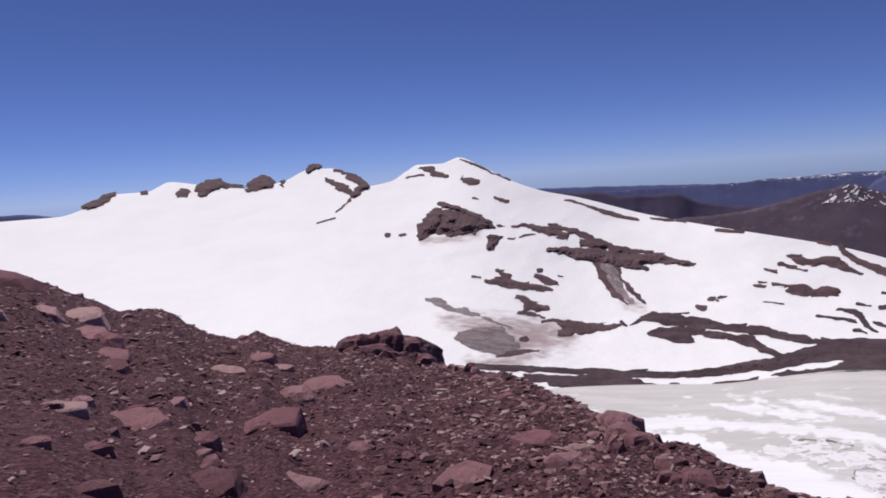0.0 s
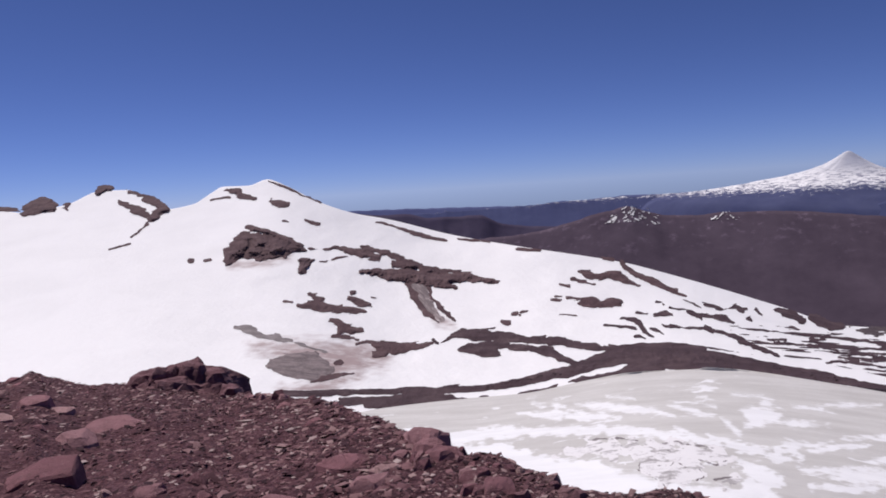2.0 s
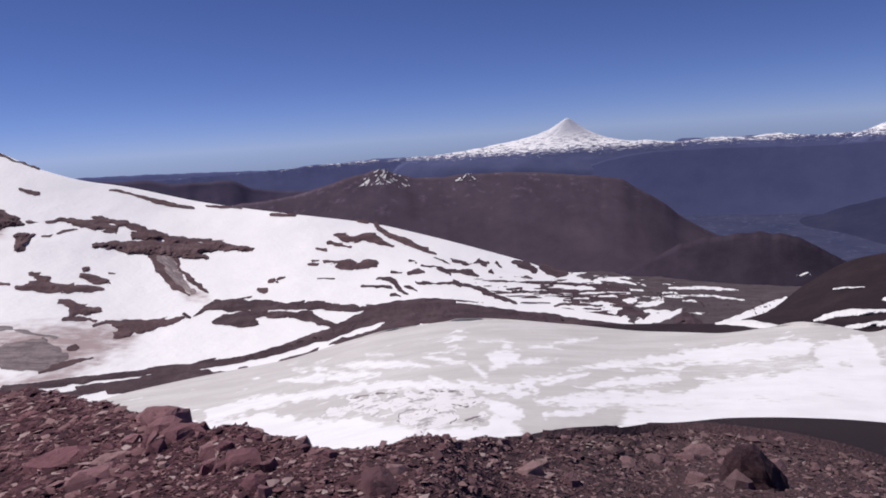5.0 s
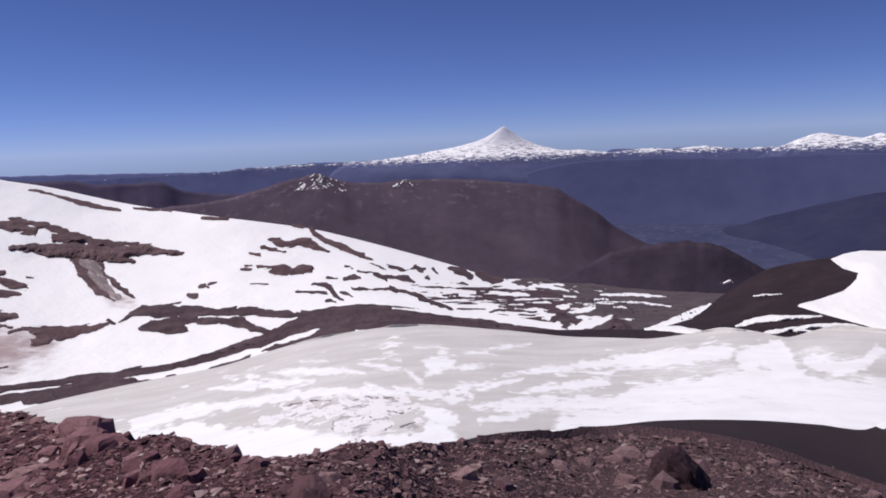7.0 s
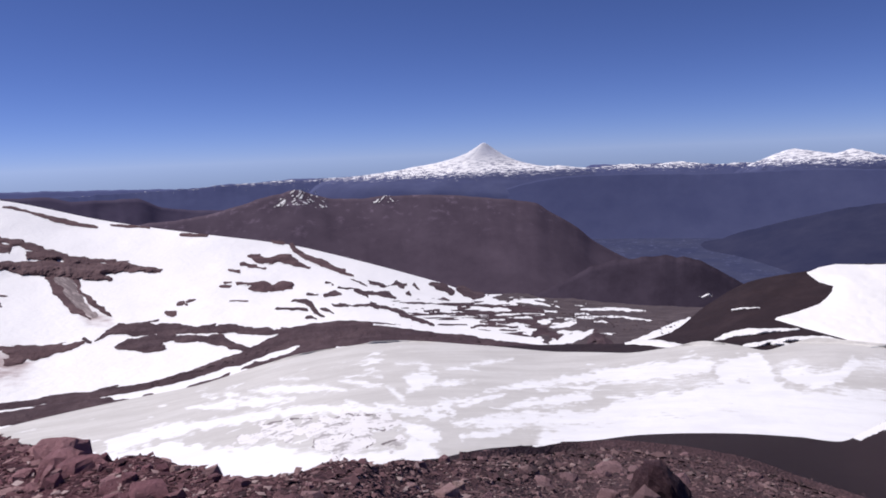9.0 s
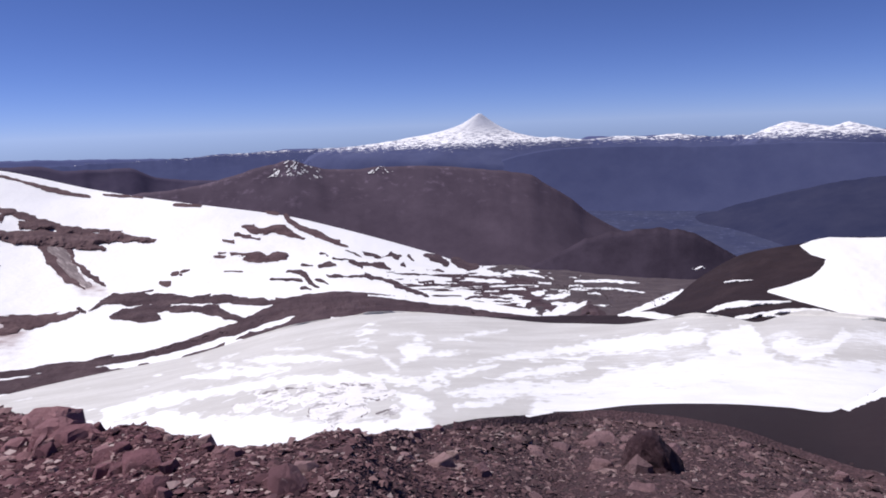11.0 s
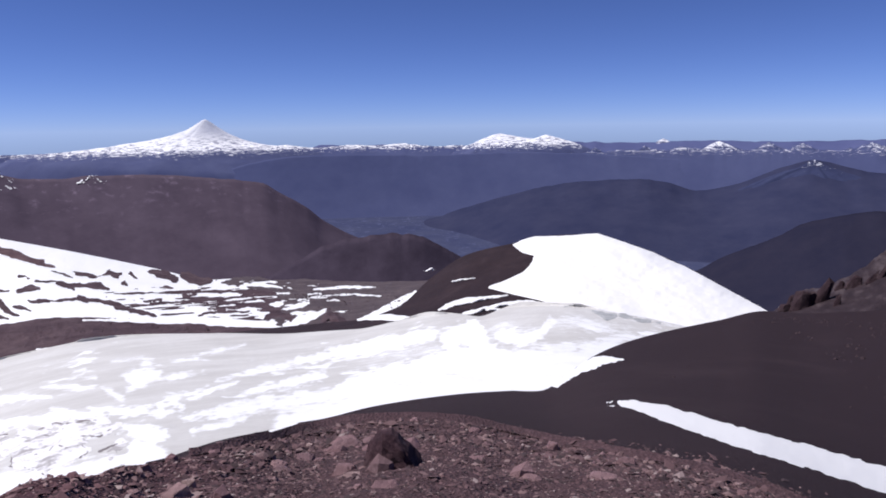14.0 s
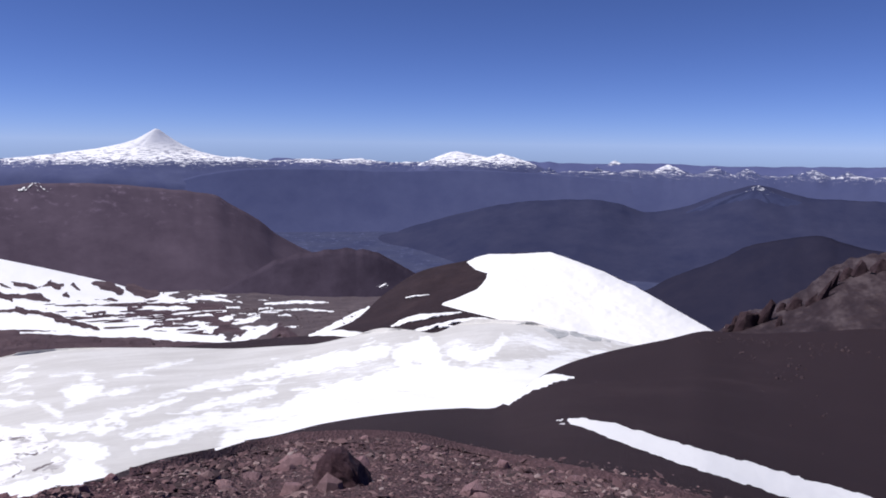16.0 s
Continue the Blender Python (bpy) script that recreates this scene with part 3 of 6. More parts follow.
class Flank:
    """Where the near flank of a far mountain lies, by bearing and elevation."""

    def __init__(self, line, r_crest, r_base, z_base):
        self.line, self.sharp, self.rc, self.rb, self.zb = smoothed(line, 4.0), line, r_crest, r_base, z_base

    def r(self, az, el):
        t = np.linspace(0, 1, 80)
        az, el = np.broadcast_arrays(np.asarray(az, float), np.asarray(el, float))
        out = np.empty(az.shape)
        for k, (a, e) in enumerate(zip(az.ravel(), el.ravel())):
            r = self.rb + (self.rc - self.rb) * t
            zs = self.rc * math.tan(radians(float(self.line(a))))
            zc = self.rc * math.tan(radians(float(self.sharp(np.array([a]))[0]) + 0.05 * float(wob(a, 0.0, 1.2, 61, 5))))
            z = self.zb + (zs + (zc - zs) * t ** 5 - self.zb) * t ** 1.1
            out.flat[k] = np.interp(e, np.degrees(np.arctan2(z, r)), r)
        return out * 0.9993


hill_flank = Flank(DARK_HILL, 2200.0, 1250.0, -560.0)
SMALL_HILL = lerp_line([(36, -14)] + [(49.67, -11.67), (52.48, -10.32), (54.77, -9.33), (56.56, -8.98), (60.90, -8.65), (62.37, -8.95), (64.64, -10.12), (66.66, -11.42)] + [(70, -15)])
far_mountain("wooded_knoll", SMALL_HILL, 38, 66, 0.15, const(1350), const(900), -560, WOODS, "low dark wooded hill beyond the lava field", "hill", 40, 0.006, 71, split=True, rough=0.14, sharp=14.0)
RIGHT_HILLS = lerp_line([(40, -10)] + [(56.79, -9.2), (60.48, -8.45), (63.28, -7.6), (65.17, -6.9), (67.52, -6.2), (70.33, -5.48), (72.65, -4.94), (75.41, -4.58), (79.47, -4.35), (82.12, -4.56), (84.30, -5.20), (87.22, -4.63), (88.82, -3.96), (91.14, -3.08), (92.28, -2.82), (93.81, -3.13), (96.03, -3.63), (99.76, -3.66)] + [(130, -4)])
far_mountain("blue_hill", RIGHT_HILLS, 48, 130, 0.2, const(3500), lerp_line([(48, 3480), (58, 3450), (64, 3200), (73, 2500), (130, 2500)]), -485, HAZE_DEEP, "wooded hills across the valley, haze painted in as deep blue", "hill", 40, 0.03, 81, split=True)
NEAR_RIGHT = lerp_line([(66, -16)] + [(84.12, -11.59), (86.64, -10.14), (89.88, -8.67), (91.80, -7.51), (94.06, -6.77), (96.59, -6.33), (98.39, -6.76), (100.05, -7.06)] + [(125, -8)])
# The spur's blue cast is haze held in its base colours.
far_mountain("wooded_spur", NEAR_RIGHT, 74, 125, 0.2, const(2300), const(1500), -560, far_material("hazed_spur_woods", (0.0205, 0.0205, 0.0385), (0.027, 0.0255, 0.0435), 0.01, bump=2), "dark wooded spur below the scoria slope", "hill", 40, 0.03, 91, split=True)
flank_az = np.arange(125, 311, 5.0)
tagged(sheet("mountain_flank", np.array([np.stack([r * np.sin(np.radians(flank_az)), r * np.cos(np.radians(flank_az)), z + 0 * flank_az], -1) for r, z in ((9, -6), (40, -18), (200, -90), (700, -330), (1500, -565))]), SCORIA), "bare scoria flank of the mountain behind the crest", "slope", kind="structure")


# Bare ground of these summits is tinted with painted haze.
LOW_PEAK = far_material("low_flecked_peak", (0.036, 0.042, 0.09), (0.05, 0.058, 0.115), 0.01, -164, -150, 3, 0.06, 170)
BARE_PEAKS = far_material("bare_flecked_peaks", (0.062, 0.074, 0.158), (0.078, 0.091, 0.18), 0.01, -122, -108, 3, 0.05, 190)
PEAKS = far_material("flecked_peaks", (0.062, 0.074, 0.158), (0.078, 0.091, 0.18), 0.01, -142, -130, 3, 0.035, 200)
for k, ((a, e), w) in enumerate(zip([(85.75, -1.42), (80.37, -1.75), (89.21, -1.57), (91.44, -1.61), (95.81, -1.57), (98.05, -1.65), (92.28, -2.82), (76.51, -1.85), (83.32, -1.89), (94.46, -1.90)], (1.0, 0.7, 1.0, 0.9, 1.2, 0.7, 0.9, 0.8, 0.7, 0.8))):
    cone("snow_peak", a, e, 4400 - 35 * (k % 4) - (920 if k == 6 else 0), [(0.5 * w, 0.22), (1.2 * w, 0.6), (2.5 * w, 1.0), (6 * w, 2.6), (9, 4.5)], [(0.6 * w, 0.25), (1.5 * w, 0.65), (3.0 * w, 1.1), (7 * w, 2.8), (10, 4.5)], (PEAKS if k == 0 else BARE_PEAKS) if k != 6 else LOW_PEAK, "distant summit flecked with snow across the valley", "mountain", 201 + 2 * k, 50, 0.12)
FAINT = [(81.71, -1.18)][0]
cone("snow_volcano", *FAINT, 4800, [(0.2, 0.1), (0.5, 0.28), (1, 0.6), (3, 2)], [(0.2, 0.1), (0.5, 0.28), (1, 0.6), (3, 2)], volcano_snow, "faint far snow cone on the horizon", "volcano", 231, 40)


# ------------------------------------------------------------------ outcrops, moraines and snow patches on the slopes
def seg_distance(x, y, a, b):
    """Distance to a tapering stroke from a to b, each (bearing, elevation, half width)."""
    dx, dy = b[0] - a[0], b[1] - a[1]
    t = np.clip(((x - a[0]) * dx + (y - a[1]) * dy) / max(dx * dx + dy * dy, 1e-9), 0, 1)
    return np.hypot(x - a[0] - t * dx, y - a[1] - t * dy) - (a[2] + (b[2] - a[2]) * t)


def poly_distance(x, y, pts):
    """Signed distance to a closed outline, negative within."""
    d, inside = np.full(x.shape, 1e9), np.zeros(x.shape, bool)
    for (x0, y0), (x1, y1) in zip(pts, pts[1:] + pts[:1]):
        d = np.minimum(d, seg_distance(x, y, (x0, y0, 0), (x1, y1, 0)))
        cross = ((y0 > y) != (y1 > y)) & (x < (x1 - x0) * (y - y0) / (y1 - y0 + 1e-12) + x0)
        inside ^= cross
    return np.where(inside, -d, d)


def clipped(field, pos):
    """The part of a grid where the field is negative, cut along its zero line."""
    n, m = field.shape
    v, p = field.ravel(), pos.reshape(-1, 3)
    i, j = np.meshgrid(np.arange(n - 1), np.arange(m - 1), indexing="ij")
    a = (i * m + j).ravel()
    tris = np.concatenate([np.stack([a, a + m, a + m + 1], -1), np.stack([a, a + m + 1, a + 1], -1)])
    neg = (v[tris] < 0).sum(1)
    verts, faces, index = [], [], {}

    def corner(k):
        if k not in index:
            index[k] = len(verts)
            verts.append(p[k])
        return index[k]

    def cut(k, q):
        key = (min(k, q), max(k, q))
        if key not in index:
            index[key] = len(verts)
            w = v[k] / (v[k] - v[q])
            verts.append(p[k] + (p[q] - p[k]) * w)
        return index[key]
    for t in tris[neg == 3].tolist():
        faces.append([corner(k) for k in t])
    for t in tris[(neg == 1) | (neg == 2)].tolist():
        out = []
        for k, q in zip(t, t[1:] + t[:1]):
            if v[k] < 0:
                out.append(corner(k))
            if (v[k] < 0) != (v[q] < 0):
                out.append(cut(k, q))
        faces.append(out)
    return verts, faces


def patch(parent, name, slope, material, strokes=(), polys=(), label="", lift=0.006, rough=0.5, edge=0.08, freq=1.5, res=0.045, seed=1, flat=2.5, soft=0.35, field=None, box=None, octaves=5, warp=1.0, grow=0.0, under=None, along=None, holes=()):
    """Rock or snow that stands proud of a slope. lift is its height over its range; flat stretches its outline's
    raggedness along the slope; soft is the width of its rounded rim in degrees."""
    xs = [q[0] for s in strokes for q in s] + [q[0] for s in polys for q in s]
    ys = [q[1] for s in strokes for q in s] + [q[1] for s in polys for q in s]
    pad = 0.3 + edge + max([q[2] for s in strokes for q in s] or [0])
    x0, x1, y0, y1 = box or (min(xs) - pad, max(xs) + pad, min(ys) - pad, max(ys) + pad)
    x, y = np.meshgrid(np.arange(x0, x1, res), np.arange(y0, y1, res), indexing="ij")
    d, x_grid, y_grid = np.full(x.shape, 1e9), x, y
    x, y = x + warp * 0.16 * wob(x, y * 2.5, 1.3, seed + 51, 4), y + warp * 0.05 * wob(x, y * 2.0, 1.5, seed + 53, 4)
    for s in strokes:
        for a, b in zip(s, s[1:]) if len(s) > 1 else [(s[0], s[0])]:
            d = np.minimum(d, seg_distance(x, y, a, b))
    for s in polys:
        d = np.minimum(d, poly_distance(x, y, s))
    x, y = x_grid, y_grid
    if field is not None:
        d = field(x, y)
    level = y if along is None else y - along(x)
    d = d - grow + edge * wob(x, level * flat, freq, seed, octaves)
    for s in holes:
        for a, b in zip(s, s[1:]):
            d = np.maximum(d, -seg_distance(x, y, a, b) - 0.06 * wob(x, y * 2.2, 2.4, seed + 9, 4))
    if under is not None:
        d = np.maximum(d, y - under(x))
    r = slope.r(x, y)
    h = lift * (1 - np.exp(-np.maximum(-d, 0) / soft)) * (1 + rough * wob(x, y * 1.3, 2.2, seed + 5, 4))
    pos = at(x, y, r * (1 - 0.0012 - np.maximum(h, 0)))
    verts, faces = clipped(d, pos)
    ob = mesh_object(name, verts, faces, material, True, parent)
    if label:
        ob["label"] = label
    return ob


def stained(ob, name, grid, strokes, strength=1.0, seed=1):
    """A stain on a sheet, from strokes of (bearing, elevation, half width) and the width over which each fades."""
    az, el = grid
    out = np.zeros(az.shape)
    for k, (st, fade, edge) in enumerate(strokes):
        xs, ys, pad = [q[0] for c in st for q in c], [q[1] for c in st for q in c], 3 * fade + edge + max(q[2] for c in st for q in c)
        m = (az > min(xs) - pad) & (az < max(xs) + pad) & (el > min(ys) - pad) & (el < max(ys) + pad)
        x, y, d = az[m], el[m], np.full(int(m.sum()), 1e9)
        for c in st:
            for a, b in zip(c, c[1:]):
                d = np.minimum(d, seg_distance(x, y, a, b))
        d = d + edge * wob(x, y * 3.0, 1.6, seed + k, 5)
        out[m] = np.maximum(out[m], np.clip(0.5 - d / (2 * fade), 0, 1))
    layer = ob.data.attributes.new(name, "FLOAT", "POINT")
    return layer, out * strength


glacier_ob, slope_ob = bpy.data.objects["glacier"], bpy.data.objects["scoria_slope"]
CHUTE = snow_material("streaked_debris", (0.36, 0.3, 0.295), (0.13, 0.098, 0.1), 0.42, 0.66, 0.3, (1.3, 0.12, 0.12), 0, 0.6)
POOL = snow_material("banded_firn", (0.225, 0.178, 0.178), (0.105, 0.08, 0.082), 0.38, 0.62, 0.16, (0.4, 1.0, 4.0), 25, 1.5)

BIG, MID, THIN = dict(lift=0.02, edge=0.14, grow=0.05), dict(lift=0.010, edge=0.13, grow=0.05), dict(lift=0.004, edge=0.08, grow=0.01)


def outcrop(strokes, polys=(), size=MID, seed=1, label="dark weathered rock outcrop", material=None, slope=peak, parent=None, name="outcrop", **more):
    return patch(parent or mountain, name, slope, material or ROCK, strokes, polys, label, seed=seed, **{**size, **more})


# the summit and its ridge
outcrop([[(-1.88, 1.04, 0.09), (-0.97, 0.84, 0.33), (-0.71, 0.54, 0.28), (0.20, 0.21, 0.09)]], seed=2)
outcrop([[(1.62, -0.12, 0.14), (2.21, -0.30, 0.28), (2.76, -0.48, 0.19)]], seed=3)
outcrop([[(4.16, -1.82, 0.09), (4.61, -2.08, 0.14), (5.21, -2.22, 0.09)], [(2.50, -1.71, 0.05), (2.77, -1.78, 0.05)]], size=THIN, seed=4)
outcrop([[(1.54, 1.55, 0.05), (3.12, 0.79, 0.09), (4.46, 0.05, 0.06), (5.58, -0.48, 0.04)]], size=THIN, seed=5, edge=0.03)
outcrop([[(-1.65, 0.42, 0.05), (-2.76, 0.41, 0.05), (-3.05, 0.29, 0.05)]], size=THIN, seed=6, edge=0.03)
# the crags on the far rim
outcrop([[(-27.37, -0.25, 0.14), (-26.40, 0.05, 0.19), (-25.81, 0.30, 0.23), (-25.33, 0.52, 0.09)], [(-27.08, -0.35, 0.14), (-26.61, -0.14, 0.14)]], seed=7, size=BIG)
outcrop([[(-23.40, 0.47, 0.09), (-23.00, 0.52, 0.09)]], seed=8, size=THIN)
outcrop([[(-20.85, 0.20, 0.23), (-20.36, 0.25, 0.28)]], seed=9)
outcrop([[(-19.12, 0.16, 0.23), (-18.49, 0.65, 0.42), (-17.79, 0.87, 0.28), (-17.31, 0.57, 0.14)], [(-19.17, 0.56, 0.37), (-18.95, 0.24, 0.28)]], seed=10, size=BIG, label="blocky dark crag on the snowy rim")
outcrop([[(-17.09, 0.64, 0.09), (-16.46, 0.51, 0.14), (-15.96, 0.39, 0.09)]], seed=11, size=THIN)
outcrop([[(-15.63, 0.19, 0.19), (-15.07, 0.60, 0.42), (-14.27, 0.81, 0.37), (-13.75, 0.69, 0.28)], [(-15.36, 0.35, 0.28), (-13.95, 0.43, 0.28)]], seed=12, size=BIG, label="blocky dark crag on the snowy rim")
outcrop([[(-13.02, 0.50, 0.19), (-12.95, 0.27, 0.09)]], seed=13)
outcrop([[(-10.85, 1.31, 0.14), (-10.51, 1.61, 0.19), (-10.10, 1.63, 0.19)]], seed=14, size=BIG)
outcrop([[(-8.68, 1.35, 0.09), (-7.89, 0.93, 0.19), (-7.02, 0.32, 0.23), (-6.32, -0.09, 0.19)]], seed=15, size=MID)
outcrop([[(-9.47, 0.58, 0.09), (-8.86, 0.17, 0.19), (-8.25, -0.14, 0.28), (-7.82, -0.45, 0.23)]], seed=16, size=MID)
outcrop([[(-7.29, -0.76, 0.28), (-6.81, -0.43, 0.28), (-6.23, -0.19, 0.19)]], seed=17, size=BIG)
outcrop([[(-7.60, -1.11, 0.07), (-8.39, -1.79, 0.05), (-8.92, -2.12, 0.04)], [(-10.48, -2.88, 0.05), (-9.74, -2.71, 0.07), (-9.00, -2.58, 0.05)]], seed=18, size=THIN, edge=0.03)
# the main outcrop under the summit
outcrop([[(-0.59, -1.88, 0.09), (0.59, -2.38, 0.19), (2.40, -3.24, 0.28), (3.93, -4.13, 0.09)]], [[(-2.44, -4.18), (-2.21, -3.63), (-1.71, -3.11), (-1.49, -2.66), (-0.59, -2.44), (0.34, -2.50), (1.95, -2.98), (2.85, -3.51), (4.02, -4.14), (3.36, -4.28), (2.57, -4.28), (2.31, -4.59), (0.43, -4.75), (-0.73, -4.48), (-1.44, -4.62), (-2.30, -4.89)]], size=BIG, seed=20, label="large rounded brown lava outcrop in the snow", lift=0.03, soft=0.6)
outcrop([[(3.78, -5.15, 0.33), (3.45, -5.88, 0.28), (4.24, -5.27, 0.23)]], seed=21, size=BIG)
outcrop([[(-4.88, -4.33, 0.19), (-4.70, -4.34, 0.14)]], seed=22, size=THIN)
outcrop([[(-3.86, -4.40, 0.14), (-3.39, -4.30, 0.09)]], seed=23, size=THIN)
outcrop([[(5.92, -5.19, 0.05), (6.48, -5.08, 0.09), (7.18, -5.03, 0.05)], [(5.08, -5.28, 0.05), (5.54, -5.26, 0.05)]], seed=24, size=THIN, edge=0.03)
# the long band and the chute
outcrop([[(4.21, -4.15, 0.04), (6.98, -4.37, 0.07), (9.04, -4.58, 0.19), (10.61, -4.98, 0.19), (11.92, -5.69, 0.19), (13.68, -6.41, 0.14), (16.28, -6.96, 0.09)], [(7.15, -4.56, 0.14), (8.56, -4.96, 0.28), (9.91, -5.31, 0.19)]], seed=25, size=MID)
outcrop([[(8.25, -6.38, 0.09), (8.94, -6.37, 0.19), (10.07, -6.66, 0.37), (11.87, -6.97, 0.56), (13.64, -7.27, 0.61), (15.39, -7.55, 0.42), (16.91, -7.33, 0.33), (18.18, -7.64, 0.23), (19.56, -7.98, 0.09)], [(11.01, -5.92, 0.19), (12.36, -6.07, 0.23), (13.24, -6.30, 0.19)], [(13.23, -6.48, 0.19), (16.27, -7.27, 0.14)], [(14.50, -7.79, 0.28), (15.80, -8.15, 0.19)]], seed=26, size=BIG, label="dark lava band with a debris chute below it")
outcrop([[(12.75, -7.7, 0.62), (13.4, -9.0, 0.5), (14.1, -10.2, 0.3), (14.6, -10.9, 0.1)]], seed=126, size=THIN, material=CHUTE, label="pale brown streaked debris in a chute", name="debris_chute", edge=0.22, lift=0.003, flat=0.7)
outcrop([[(12.05, -7.65, 0.25), (12.65, -8.8, 0.33), (13.4, -10.01, 0.3), (14.47, -10.97, 0.14)]], seed=27, size=THIN, material=ROCK, label="streak of grey debris running down the snow", name="debris_chute", edge=0.1, flat=0.8)
outcrop([[(12.75, -8.0, 0.06), (13.2, -9.2, 0.09), (13.9, -10.4, 0.03)]], seed=127, size=THIN, material=ROCK, label="thin streak of grey debris in a chute", name="debris_chute", edge=0.1, flat=0.7)
outcrop([[(13.67, -7.93, 0.12), (14.0, -8.8, 0.16), (14.57, -9.67, 0.17), (15.2, -10.4, 0.14), (15.80, -10.87, 0.06)]], seed=28, size=THIN, material=ROCK, label="streak of grey debris running down the snow", name="debris_chute", edge=0.08, flat=0.8)
# mid-slope patches
outcrop([[(1.89, -8.21, 0.09), (2.55, -8.30, 0.09)]], seed=29, size=THIN)
outcrop([[(3.09, -8.61, 0.14), (4.17, -8.76, 0.37), (5.55, -9.07, 0.33), (6.94, -9.37, 0.28), (8.18, -9.61, 0.14)], [(4.08, -7.87, 0.09), (4.80, -8.33, 0.28)]], seed=30, size=MID)
outcrop([[(7.22, -8.36, 0.14), (7.76, -8.76, 0.28), (8.93, -9.23, 0.09)], [(7.48, -8.01, 0.09), (7.61, -8.06, 0.09)]], seed=31, size=MID)
outcrop([[(5.64, -10.09, 0.14), (6.54, -10.64, 0.33), (7.08, -11.03, 0.33), (7.91, -11.11, 0.14)], [(6.14, -11.04, 0.28), (6.62, -10.78, 0.37)]], seed=32, size=MID)
outcrop([[(5.61, -11.38, 0.14), (6.59, -11.47, 0.19), (7.59, -11.88, 0.09)]], seed=33, size=THIN)
outcrop([[(8.88, -8.49, 0.07), (9.42, -8.65, 0.05)]], seed=34, size=THIN)
# the sunken pool of old firn
DUST = (([[(-0.6, -11.6, 0.3), (3.24, -12.4, 0.8), (6.51, -13.0, 1.0), (9.27, -13.5, 0.7)], [(4.59, -13.65, 1.0), (7.40, -13.7, 0.8)]], 0.9, 0.4),
        ([[(0.68, -15.07, 0.1), (4.47, -15.27, 0.3), (7.34, -14.70, 0.2)]], 0.6, 0.3),
        ([[(13.2, -9.2, 0.3), (14.6, -10.9, 0.3), (15.6, -11.3, 0.1)]], 0.5, 0.2),
        ([[(-2.0, -4.9, 0.1), (0.5, -5.0, 0.1), (2.6, -4.7, 0.1)]], 0.5, 0.2))
layer, dust = stained(bpy.data.objects["snow_slope"], "dust", peak.grid, DUST, 1.0, 601)
layer.data.foreach_set("value", dust.ravel().astype(np.float32))
outcrop([[(-1.95, -9.82, 0.14), (-0.98, -10.21, 0.33), (0.02, -10.75, 0.23), (1.05, -11.04, 0.19), (2.34, -11.49, 0.09)], [(0.97, -10.76, 0.14), (2.11, -11.39, 0.09), (3.72, -12.12, 0.07), (4.88, -12.55, 0.05)]], seed=36, size=THIN, material=ICE_GREY, label="strip of bare grey firn", name="firn_strip", lift=0.005)
outcrop([], [[(0.15, -13.07), (0.46, -12.67), (1.57, -12.46), (3.24, -12.33), (4.17, -12.60), (4.84, -13.23), (5.28, -13.71), (5.59, -14.13), (4.76, -14.55), (4.02, -14.88), (2.15, -14.47), (0.76, -13.79)]], seed=37, size=THIN, material=POOL, label="sunken oval of bare grey firn", name="firn_pool", lift=0.004, rough=0.3, edge=0.2)
outcrop([[(3.65, -14.82, 0.09), (4.52, -14.59, 0.23), (5.70, -14.50, 0.19), (6.98, -14.50, 0.09)]], seed=38, size=THIN)
outcrop([[(5.66, -13.59, 0.19), (6.00, -13.56, 0.19)]], seed=39, size=THIN)
outcrop([[(7.48, -12.11, 0.05), (8.65, -12.10, 0.09), (9.77, -12.64, 0.47), (10.68, -12.84, 0.47), (11.83, -12.78, 0.28), (13.64, -12.63, 0.09)], [(8.82, -13.16, 0.19), (9.75, -13.18, 0.23)]], seed=40, size=MID)
# moraine bands
outcrop([[(13.76, -12.34, 0.04), (14.24, -12.66, 0.05)], [(14.57, -12.64, 0.05), (15.46, -12.17, 0.19), (16.32, -12.05, 0.37), (17.82, -12.17, 0.47), (19.70, -12.50, 0.33), (21.60, -12.76, 0.28), (23.98, -12.90, 0.28), (25.39, -13.21, 0.23), (27.75, -13.59, 0.19), (30.11, -13.71, 0.19)]], seed=41, size=MID, material=LAVA, name="moraine_band", label="dark moraine band across the snow")
outcrop([[(17.75, -11.84, 0.09), (18.33, -11.75, 0.09), (19.00, -11.70, 0.05)]], seed=42, size=THIN, material=LAVA)
outcrop([[(15.93, -13.32, 0.09), (16.89, -13.21, 0.42), (17.73, -13.37, 0.56), (18.90, -13.69, 0.33), (19.23, -13.81, 0.19)], [(17.77, -12.91, 0.14), (19.90, -13.16, 0.23), (22.03, -13.49, 0.23), (23.68, -13.86, 0.33), (24.61, -14.37, 0.23), (25.87, -14.94, 0.14)]], seed=43, size=MID, material=LAVA, name="moraine_band", label="dark moraine band across the snow")
